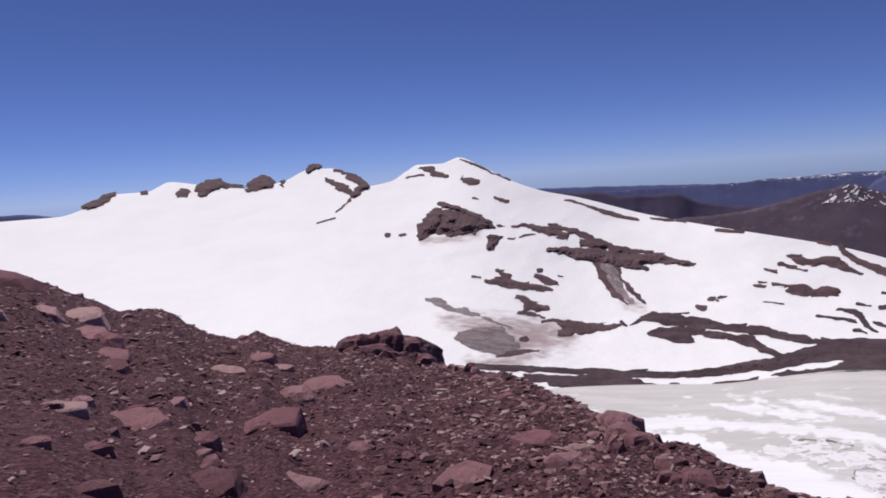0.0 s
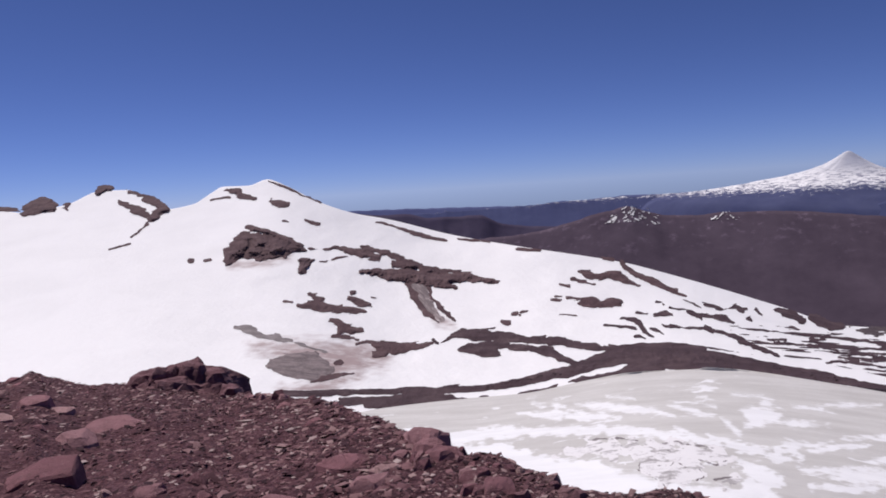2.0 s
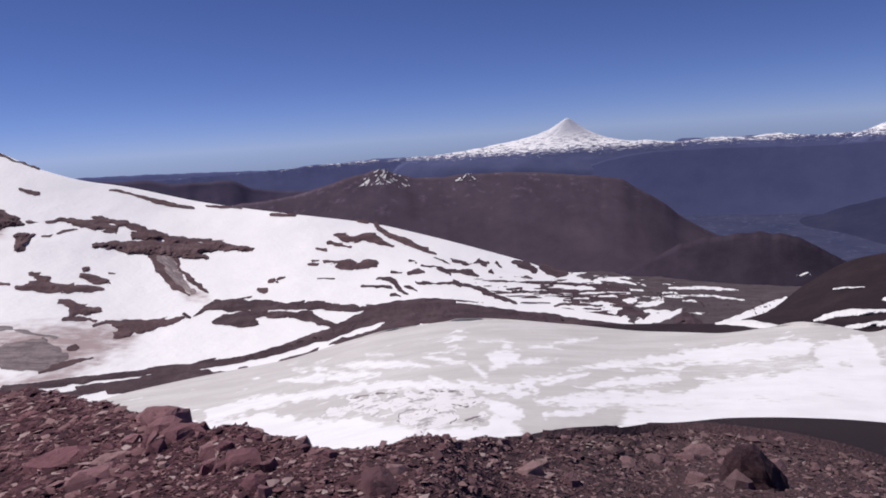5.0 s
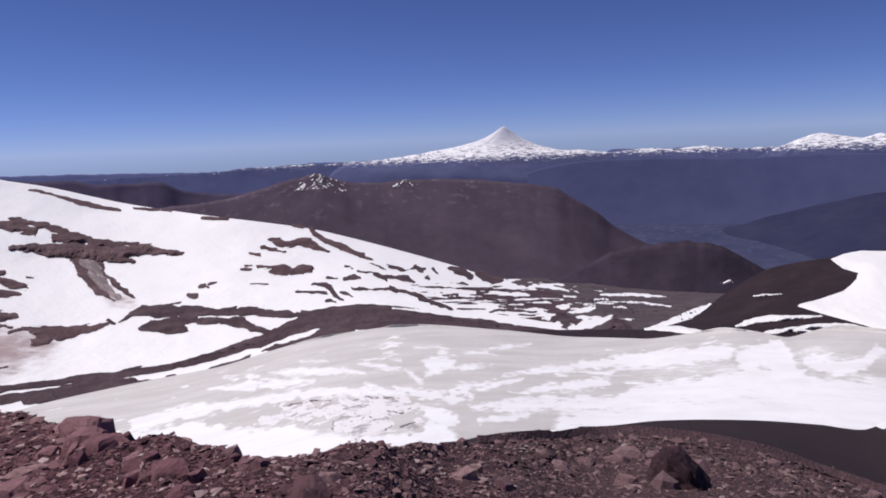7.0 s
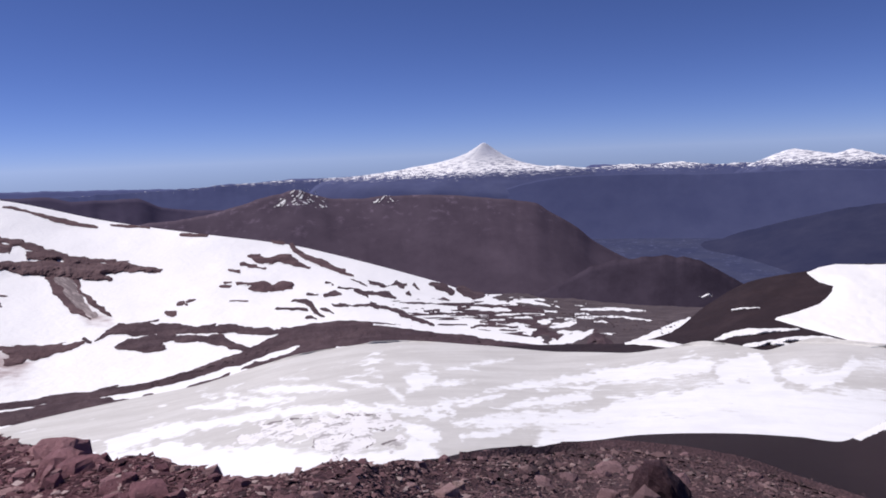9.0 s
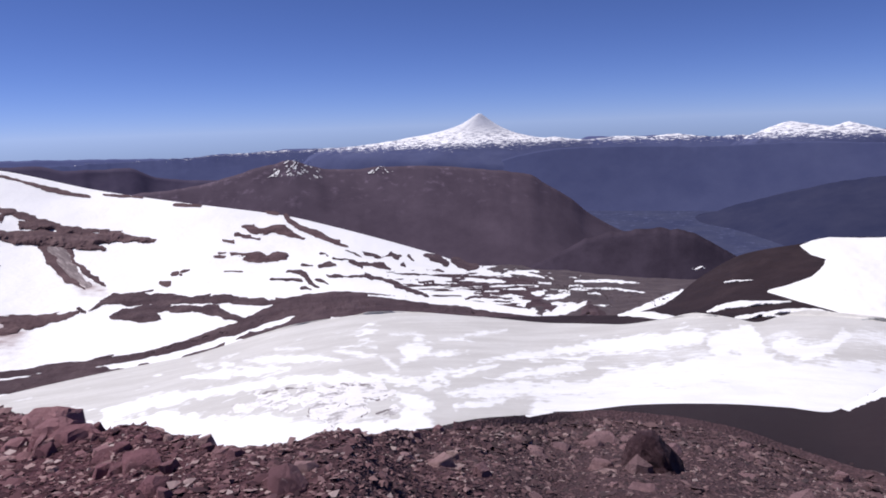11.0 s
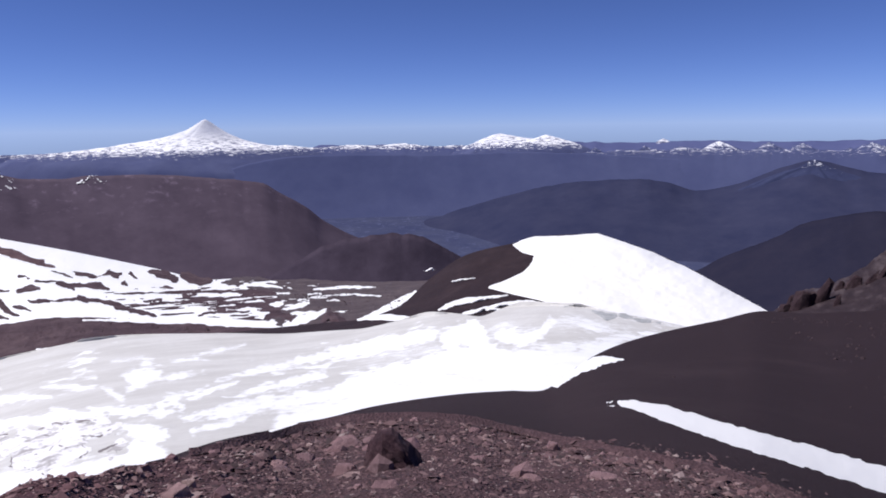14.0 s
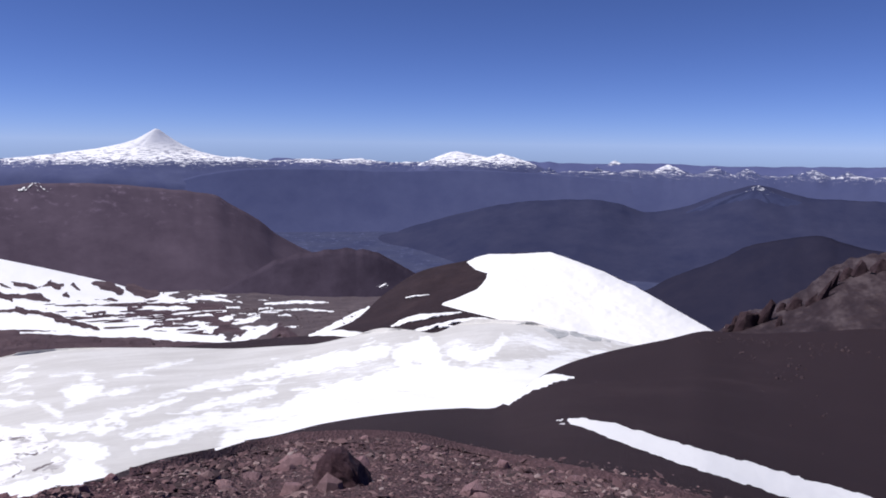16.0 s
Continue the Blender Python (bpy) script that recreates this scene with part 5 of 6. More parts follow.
clean = np.clip(clean + np.clip((g_az - 47) / 16, 0, 1) * np.clip(-level / 1.2, np.clip((g_az - 73) / 4, 0, 1), 1) * (0.46 + 0.3 * wob(g_az * 0.2, level * 1.8, 0.9, 433, 4)), 0, 1)
for a, e, ra, re, much in ((71.2, -15.45, 2.0, 0.6, 1.0), (73.6, -17.7, 2.6, 1.1, 0.3), (67.9, -15.9, 0.8, 0.5, 0.4)):      # hummocks of older ice
    clean = np.clip(clean - much * np.exp(-((g_az - a) / ra) ** 2 - ((g_el - e) / re) ** 2), 0, 1)
layer.data.foreach_set("value", clean.ravel().astype(np.float32))
# Grey paints the shade on the overhanging faces of the lip.
SHADED = snow_material("shaded_ice", (0.44, 0.45, 0.45), (0.3, 0.31, 0.31), 0.4, 0.6, 0.3, (1, 1, 1), 0, 0.5)
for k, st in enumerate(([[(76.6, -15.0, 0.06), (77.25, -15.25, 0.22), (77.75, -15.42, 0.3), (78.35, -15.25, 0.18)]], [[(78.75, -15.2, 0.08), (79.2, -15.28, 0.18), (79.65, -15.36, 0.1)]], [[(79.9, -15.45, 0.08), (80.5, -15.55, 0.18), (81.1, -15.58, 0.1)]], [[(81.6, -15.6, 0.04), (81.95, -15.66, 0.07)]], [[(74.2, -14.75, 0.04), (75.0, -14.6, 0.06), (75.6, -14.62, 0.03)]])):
    patch(glacier_ob, "ice_lip", glacier, SHADED, st, label="broken ice lip under the snow cap, its shade painted grey", lift=0.006, soft=0.1, edge=0.05, seed=112 + k, res=0.03, warp=0.4)
ICE_BLOCK = snow_material("crevassed_ice", (0.80, 0.79, 0.79), (0.36, 0.34, 0.335), 0.37, 0.5, 0.55, (1, 0.25, 0.6), 32, 0.8)
patch(glacier_ob, "crevassed_ice", glacier, ICE_BLOCK, (), [[(26.11, -20.73), (28.96, -20.57), (31.91, -20.67), (33.57, -20.56), (36.57, -20.97), (37.40, -21.64), (36.94, -22.13), (35.20, -22.18), (35.14, -23.33), (33.83, -23.69), (32.15, -23.82), (30.90, -23.23), (30.31, -22.19), (28.87, -21.94), (27.63, -21.87), (26.46, -21.55), (23.42, -21.95), (23.86, -21.43), (26.08, -21.11)], [(36.20, -23.24), (37.77, -22.84), (37.45, -23.42), (36.72, -23.58)]], label="grey mottled ice broken by crevasses", lift=0.002, soft=0.4, edge=0.55, freq=1.3, rough=0.4, res=0.04, seed=111, octaves=6, flat=1.6)
CRACKS = []
CRACKS += [[(26.11, -20.73, 0.03), (26.93, -20.63, 0.04), (28.97, -20.49, 0.05), (30.40, -20.69, 0.02)], [(30.78, -21.29, 0.03), (31.89, -20.93, 0.04), (32.75, -20.71, 0.06), (33.57, -20.60, 0.07), (33.98, -20.86, 0.08), (35.28, -20.83, 0.07), (36.56, -21.06, 0.04)], [(35.03, -21.86, 0.03), (36.26, -22.17, 0.03), (36.95, -21.83, 0.03), (37.40, -21.64, 0.02)], [(31.80, -22.43, 0.04), (32.85, -22.36, 0.04), (33.30, -22.02, 0.03), (33.89, -22.46, 0.04), (35.00, -22.38, 0.03), (35.15, -23.04, 0.04), (34.71, -23.30, 0.03)]]
CRACKS += [[(30.31, -22.19, 0.03), (30.27, -22.78, 0.03), (31.33, -23.15, 0.03), (31.74, -23.49, 0.03), (32.33, -23.93, 0.03)], [(36.20, -23.20, 0.06), (36.89, -22.99, 0.07), (37.77, -22.84, 0.03)], [(28.77, -21.33, 0.02), (29.94, -21.29, 0.03), (30.62, -21.62, 0.02)], [(32.53, -21.29, 0.02), (33.70, -21.62, 0.03), (34.91, -21.42, 0.02)]]
for k, st in enumerate(CRACKS):
    patch(glacier_ob, "crevasse", glacier, ICE_GREY, [st], label="thin grey crevasse in dirty ice", lift=0.004, soft=0.1, edge=0.06, freq=3.0, flat=1.2, res=0.03, seed=420 + k)


# ------------------------------------------------------------------ the crag at the head of the scoria slope
CRAG_LINE = lerp_line([(89.69, -14.76), (90.46, -13.92), (91.43, -13.24), (92.18, -12.50), (92.94, -12.18), (94.06, -11.58), (94.97, -11.08), (95.84, -10.35), (96.41, -9.65), (96.96, -9.20), (97.40, -8.52), (98.01, -8.23), (98.67, -7.79), (99.94, -7.47)] + [(106, -5.2), (125, -4), (150, -6)])
crag = Slope(lambda az: SNOW_EDGE(az) - 0.6, lambda az: CRAG_LINE(az) + 0.3 * np.abs(wob(az, az * 0, 1.1, 121, 5)) - 0.06, lerp_line([(80, 112), (92, 126), (100, 118), (150, 60)]), lerp_line([(80, 135), (95, 165), (110, 160), (150, 110)]), 1.0, 0.009, 1.1, 122, 5.0)
crag_slope = tagged(crag.build("rock_ridge", 89.0, 150, 0.12, 60, CRAG, 0.2, 20), "jagged brown lava ridge at the top of a scoria slope", "ridge")
patch(crag_slope, "snow_patch", crag, PATCH_SNOW, [[(90.55, -13.72, 0.05), (90.66, -13.86, 0.07)]], label="small leftover snow patch", lift=0.004, soft=0.1, edge=0.02, res=0.02, seed=119)

far_dark_hill = bpy.data.objects["dark_hill"]
for k, (shape, more) in enumerate((([(28.40, -3.60), (29.16, -2.91), (29.71, -2.63), (30.27, -2.34), (30.85, -2.41), (31.34, -2.39), (31.95, -2.79), (32.55, -3.28), (32.98, -3.76), (31.79, -3.88), (30.46, -3.53), (29.33, -3.65)], 0.0), ([(36.29, -3.65), (36.86, -3.35), (37.57, -3.15), (38.34, -3.42), (38.42, -3.79), (37.77, -3.67), (36.83, -3.86)], 0.12), ([(40.45, -4.21), (40.83, -3.99), (41.20, -4.15), (41.00, -4.42)], 0.2))):
    patch(far_dark_hill, "snow_fleck", hill_flank, PATCH_SNOW, (), [shape], "flecks of snow between rocks on the hill top", lift=0.0002, soft=0.1, edge=0.0, res=0.02,
          field=lambda x, y, s=shape, m=more, q=k: np.maximum(poly_distance(x, y, s) - 0.05, 0.42 + m + wob(x * 1.6 + y * 1.4 * np.where(x < np.mean([p[0] for p in s]), -1, 1), y * 1.3, 4.5, 141 + q, 3) - 0.35 * np.clip(y - np.mean([p[1] for p in s]) - 0.2, -0.3, 0.6)), box=(min(p[0] for p in shape) - 0.2, max(p[0] for p in shape) + 0.2, min(p[1] for p in shape) - 0.2, max(p[1] for p in shape) + 0.2))

# ------------------------------------------------------------------ loose stones on the crest
STONES_1 = [(0.01, 13.76, 0.51, 0.23, 0), (1.38, 6.26, 0.14, 0.08, 0), (1.32, 5.42, 0.36, 0.17, 1), (1.33, 6.14, 0.27, 0.12, 1), (1.32, 5.17, 0.30, 0.14, 1), (1.42, 5.19, 0.28, 0.16, 1), (-4.96, 9.82, 0.61, 0.26, 0), (-4.45, 13.29, 0.78, 0.21, 0), (-3.63, 6.16, 0.54, 0.16, 0), (-3.86, 6.93, 0.29, 0.17, 0), (-3.13, 6.55, 0.74, 0.35, 0), (-3.64, 7.53, 0.39, 0.10, 0), (-2.14, 7.76, 0.83, 0.39, 0), (-2.46, 6.47, 0.33, 0.23, 0), (-2.10, 5.57, 0.23, 0.19, 0), (-1.81, 4.75, 0.49, 0.25, 0), (-1.29, 5.32, 0.54, 0.27, 0), (-2.48, 10.37, 0.60, 0.36, 0), (-2.25, 11.52, 0.90, 0.34, 0)]
STONES_2 = [(-0.00, 5.11, 0.50, 0.26, 0), (0.70, 5.78, 0.36, 0.12, 0), (-0.94, 6.34, 0.28, 0.12, 0), (-5.75, 19.66, 0.68, 0.31, 0), (-8.42, 19.06, 1.03, 0.31, 0), (-6.32, 12.30, 0.69, 0.39, 0), (-7.60, 12.78, 0.73, 0.37, 0), (-9.80, 15.35, 1.34, 0.60, 0), (-2.85, 5.16, 0.30, 0.11, 0), (-4.95, 22.63, 0.76, 0.26, 0), (-4.08, 14.20, 0.62, 0.20, 0), (-0.50, 6.13, 0.14, 0.10, 0), (0.93, 5.17, 0.28, 0.12, 0), (-3.00, 4.71, 0.24, 0.10, 0), (-3.37, 8.04, 0.32, 0.12, 0), (-3.59, 14.08, 0.44, 0.17, 0), (0.74, 5.77, 0.39, 0.19, 0), (1.08, 5.15, 0.17, 0.10, 0), (1.40, 4.52, 0.22, 0.12, 0)]
STONES_3 = [(1.73, 3.74, 0.17, 0.07, 0), (1.78, 3.15, 0.23, 0.13, 0), (1.31, 3.56, 0.16, 0.17, 0), (1.87, 3.90, 0.14, 0.06, 0), (1.57, 4.06, 0.14, 0.08, 0), (1.93, 3.71, 0.17, 0.08, 0), (2.63, 3.81, 0.11, 0.05, 0), (7.72, 7.21, 0.20, 0.15, 0), (5.12, 5.14, 0.15, 0.07, 0), (1.60, 4.91, 0.25, 0.13, 0), (1.68, 4.74, 0.29, 0.11, 0), (1.77, 4.24, 0.17, 0.08, 0), (1.88, 3.86, 0.17, 0.09, 0), (1.99, 3.68, 0.09, 0.10, 0), (1.98, 3.93, 0.11, 0.06, 0), (14.40, 14.40, 0.39, 0.14, 0), (14.95, 13.91, 0.18, 0.14, 0), (10.13, 9.06, 0.16, 0.09, 0), (5.72, 3.48, 0.62, 0.38, 2)]
STONES_4 = [(6.51, 4.75, 0.28, 0.17, 0), (6.83, 4.82, 0.43, 0.22, 0), (5.31, 4.57, 0.24, 0.16, 0), (4.29, 4.35, 0.16, 0.07, 0), (5.89, 4.74, 0.29, 0.13, 0), (6.73, 4.38, 0.28, 0.17, 0), (7.93, 4.26, 0.46, 0.14, 0), (8.91, 4.30, 0.42, 0.14, 0), (6.75, 4.80, 0.43, 0.21, 0), (6.84, 5.06, 0.22, 0.15, 0), (7.08, 4.65, 0.29, 0.14, 0), (6.97, 4.04, 0.30, 0.25, 0), (5.18, 4.45, 0.23, 0.14, 0), (6.95, 5.48, 0.30, 0.14, 0), (7.87, 4.20, 0.38, 0.11, 0), (8.97, 3.94, 0.22, 0.10, 0), (8.10, 3.04, 0.37, 0.13, 0), (7.82, 2.23, 0.28, 0.11, 0), (8.25, 1.89, 0.44, 0.19, 0)]
STONES_5 = [(8.44, 2.10, 0.30, 0.14, 0), (6.91, 1.03, 0.30, 0.11, 0), (7.33, 0.41, 0.26, 0.12, 0), (6.62, 1.64, 0.30, 0.13, 0), (4.92, 3.12, 0.30, 0.12, 0), (6.28, 2.29, 0.23, 0.10, 0), (5.28, 3.70, 0.22, 0.08, 0), (15.19, 15.21, 0.34, 0.19, 0), (13.50, 12.64, 0.23, 0.13, 0), (6.47, 5.51, 0.22, 0.09, 0), (11.06, 0.77, 0.15, 0.06, 0), (7.02, 0.99, 0.19, 0.07, 0), (6.99, 3.19, 0.24, 0.08, 0)]
STONES_6 = [(-7.86, 14.35, 1.02, 0.5, 0), (-6.79, 12.68, 0.84, 0.36, 0), (-5.58, 10.97, 0.67, 0.34, 0), (-2.28, 4.05, 0.36, 0.13, 0), (-0.60, 6.75, 0.23, 0.2, 0),
            (0.75, 4.83, 0.36, 0.26, 0), (0.65, 5.77, 0.43, 0.22, 0), (1.37, 5.75, 0.43, 0.22, 1), (1.41, 4.02, 0.28, 0.2, 0), (1.79, 3.12, 0.21, 0.25, 0)]
STONES = STONES_1 + STONES_2 + STONES_3 + STONES_4 + STONES_5 + STONES_6


def land_z(az, r):
    """Height of the rubble, and of the scoria beyond its border."""
    lo, hi = np.full(az.shape, -40.0), np.full(az.shape, -8.0)
    for _ in range(22):
        mid = (lo + hi) / 2
        short = scoria.r(az, mid) < r
        lo, hi = np.where(short, mid, lo), np.where(short, hi, mid)
    return np.where((az > 42.5) & (az < 120) & (r > R_CREST(az)), r * np.tan(np.radians(lo)), fore_z(az, r))


def ground_z(x, y):
    az, r = np.degrees(np.arctan2(x, y)), math.hypot(x, y)
    if az > 42.5 and r > R_CREST(np.array([az]))[0]:
        lo, hi = -40.0, -8.0
        for _ in range(24):      # the scoria slope, by elevation
            mid = (lo + hi) / 2
            lo, hi = (mid, hi) if scoria.r(np.array([az]), np.array([mid]))[0] < r else (lo, mid)
        return r * math.tan(radians(lo))
    return float(fore_z(np.array([az]), np.array([r]))[0])


def block_mesh(rng, w, d, h, rise=0.0, sink=0.3, crown=0.72, rough=0.02, cuts=2, sides=(5, 8), material=None):
    """A broken lava block: an uneven many-sided outline in rings, hulled, split finely and roughened.
    rise: how far its top climbs towards the back; crown: the top's share of the outline."""
    bm = bmesh.new()
    n = rng.randint(*sides)
    turn = rng.uniform(0, 6.28)
    corners = []
    for k in range(n):
        a = turn + (k + rng.uniform(-0.32, 0.32)) * 2 * math.pi / n
        q = 1 / (abs(math.cos(a)) ** 3 + abs(math.sin(a)) ** 3) ** (1 / 3) * rng.uniform(0.82, 1.04)
        corners.append((0.5 * w * q * math.cos(a), 0.5 * d * q * math.sin(a)))
    shift = (rng.uniform(-0.1, 0.1) * w, rng.uniform(-0.05, 0.1) * d)
    for up, size, jitter in ((-sink / max(h, 0.01), 1.25, 0.0), (0.15, 1.06, 0.15), (0.7, 0.45 + 0.55 * crown, 0.2), (1.0, crown, 0.12)):
        for x, y in corners:
            if jitter and rng.random() < 0.3:
                continue
            x, y = x * size * rng.uniform(0.85, 1.1) + shift[0] * max(up, 0), y * size * rng.uniform(0.85, 1.1) + shift[1] * max(up, 0)
            z = h * (up + rng.uniform(-jitter, jitter))
            bm.verts.new((x, y, z + rise * max(up, 0) * (y / d + 0.5)))
    hull = bmesh.ops.convex_hull(bm, input=bm.verts)
    bmesh.ops.delete(bm, geom=list({g for g in hull["geom_interior"] + hull["geom_unused"] if isinstance(g, bmesh.types.BMVert)}), context="VERTS")
    bmesh.ops.triangulate(bm, faces=bm.faces)
    if cuts:
        long = [e for e in bm.edges if e.calc_length() > 0.18 * min(w, d)]
        bmesh.ops.subdivide_edges(bm, edges=long, cuts=cuts, use_grid_fill=True)
        bmesh.ops.triangulate(bm, faces=bm.faces)
    off, f = Vector((rng.uniform(0, 90), rng.uniform(0, 90), 7)), 1.0 / max(w, d)
    for v in bm.verts:
        p = v.co * f
        v.co += v.co.normalized() * (w * rough * (noise.noise(p * 2.6 + off) + 0.7 * noise.noise(p * 6 + off) + 0.4 * noise.noise(p * 14 + off)))
    me = bpy.data.meshes.new("stone")
    bm.to_mesh(me)
    bm.free()
    me.materials.append(material or STONE)
    return me


rng = random.Random(77)
SMALL_MESHES = [block_mesh(rng, 1.0, 1.0, 0.8, 0.2, 0.5, rng.uniform(0.45, 0.8), 0.03, 1) for _ in range(26)]


def placed_stone(me, x, y, w, turn, label, group="", scale=None, sunk=0.0):
    ob = new("boulder" if w > 0.45 else "stone", me)
    if scale:
        ob.scale = scale
    ob.rotation_euler = (rng.uniform(-0.06, 0.06), rng.uniform(-0.08, 0.08), turn)
    ob.location = (x, y, ground_z(x, y) - sunk)
    return tagged(ob, label, "boulder" if w > 0.45 else "stone", group)


def stone(x, y, w, h, kind, label, group=""):
    """A stone of its own shape, as wide as w, with its foot at x, y and h of it in view from the lookout."""
    away, far = math.atan2(x, y), math.hypot(x, y)
    rim = far > 0.85 * float(R_CREST(np.array([math.degrees(away)]))[0])
    down = math.atan2(-ground_z(x, y), far)
    if kind == 2:      # a dark block that stands up
        d, thick, rise, crown, material = 0.9 * w, 0.95 * h, 0.0, 0.36, DARK_STONE
    elif kind == 1:
        d, thick, rise, crown, material = 0.9 * w, 0.5 * h, 0.1 * h, 0.5, STONE
    else:
        slab = h < 0.55 * w
        thick = h * (0.1 if slab else 0.22) * (0.7 if rim else 1.0)
        lift = radians(rng.uniform(1, 4) if rim else rng.uniform(6, 13))
        d = min(max((h - thick) / math.sin(down + lift), 0.5 * w), 1.25 * w)
        rise, crown, material = d * math.tan(lift), rng.uniform(0.55, 0.85) if slab else rng.uniform(0.35, 0.6), STONE
    me = block_mesh(rng, w, d, thick, rise, 0.15 + 0.3 * thick + 0.12 * d, crown, 0.028 if kind == 0 else 0.05, 3 if w > 0.4 else 2, (10, 13) if kind == 2 else (5, 8), material)
    return placed_stone(me, x + 0.42 * d * math.sin(away), y + 0.42 * d * math.cos(away), w, -away + rng.uniform(-0.25, 0.25), label, group, sunk=0.35 * h if kind == 0 and rim else 0.0)


def small_stone(x, y, w, h, label, group):
    d = w * rng.uniform(0.6, 1.1)
    return placed_stone(rng.choice(SMALL_MESHES), x, y, w, rng.uniform(0, 6.28), label, group, (w, d, h), 0.3 * h)


for x, y, w, h, kind in STONES:
    up, flat = kind > 0, h < 0.45 * w
    if kind == 2:
        label = "dark angular lava boulder standing on rubble"
    elif up:
        label = "upright reddish lava boulder on the crest"
    elif w > 0.45:
        label = "flat reddish slab of lava lying on rubble" if flat else "angular reddish-brown lava boulder on rubble"
    else:
        label = "flat brown lava stone lying on rubble" if flat else "angular brown lava stone on rubble"
    stone(x, y, w, h, kind, label, "loose stones on the crest")
placed = 0
while placed < 190:
    az, q = rng.uniform(-38, 92), rng.uniform(0.15, 1.0) ** 0.7
    r = float(R_CREST(np.array([az]))[0]) * q
    if r < 2.4:
        continue
    w = min(0.06 + rng.expovariate(1 / 0.07), 0.42) * (0.8 + 0.025 * r)
    small_stone(r * math.sin(radians(az)), r * math.cos(radians(az)), w, w * rng.uniform(0.3, 0.7), "small angular lava stone on rubble", "small stones on the crest")
    placed += 1
for k in range(44):      # a ragged rim of stones along the crest
    az = rng.uniform(-36, 44)
    r = float(R_CREST(np.array([az]))[0]) * rng.uniform(0.94, 1.0)
    w = (0.006 + 0.03 * rng.random() ** 2.5) * r
    small_stone(r * math.sin(radians(az)), r * math.cos(radians(az)), w, w * rng.uniform(0.4, 0.8), "small lava stone on the edge of the crest", "stones along the crest")
for k in range(46):      # heaps of broken stones on the crest, and a few on the scoria's brink
    x, y, spread = ((1.35, 5.5, 0.22), (0.95, 5.75, 0.25), (1.75, 4.3, 0.2), (2.3, 4.3, 0.3), (5.2, 5.3, 0.6))[k % 5]
    w = 0.05 + 0.13 * rng.random() ** 2
    small_stone(x + rng.gauss(0, spread), y + rng.gauss(0, spread), w, w * rng.uniform(0.35, 0.6), "broken lava stone in a heap on the crest", "heaped stones on the crest")

# ------------------------------------------------------------------ the rock mass that breaks out of the crest
def rock_mass():
    """Lumpy lobes of welded scoria, side by side: bearing, place before the crest, width, depth, height, crown."""
    base = new("rock_outcrop")
    for az, back, w, d, h, crown in ((-5.7, 0.4, 2.4, 1.2, 0.56, 0.42), (-5.3, 0.45, 0.95, 1.1, 0.74, 0.4), (-3.5, 0.4, 0.95, 1.0, 0.56, 0.5), (-6.9, 0.45, 1.2, 1.0, 0.52, 0.4), (-8.3, 0.4, 1.2, 1.0, 0.30, 0.4), (-2.35, 0.5, 0.6, 0.8, 0.26, 0.5), (-4.5, 0.8, 1.6, 0.9, 0.3, 0.6), (-6.3, 0.9, 1.3, 0.8, 0.26, 0.5)):
        r = float(R_CREST(np.array([az]))[0]) - back
        me = block_mesh(rng, w, d, h, 0.0, 0.5, min(crown + 0.15, 0.75), 0.065, 4, (8, 12), MASS)
        ob = new("rock_lobe", me)
        ob.parent = base
        x, y = r * math.sin(radians(az)), r * math.cos(radians(az))
        ob.location = (x, y, ground_z(x, y) - 0.02)
        ob.rotation_euler = (0, rng.uniform(-0.1, 0.1), radians(-az))
    return tagged(base, "low rugged reddish lava outcrop breaking through the crest", "rock")


rock_mass()


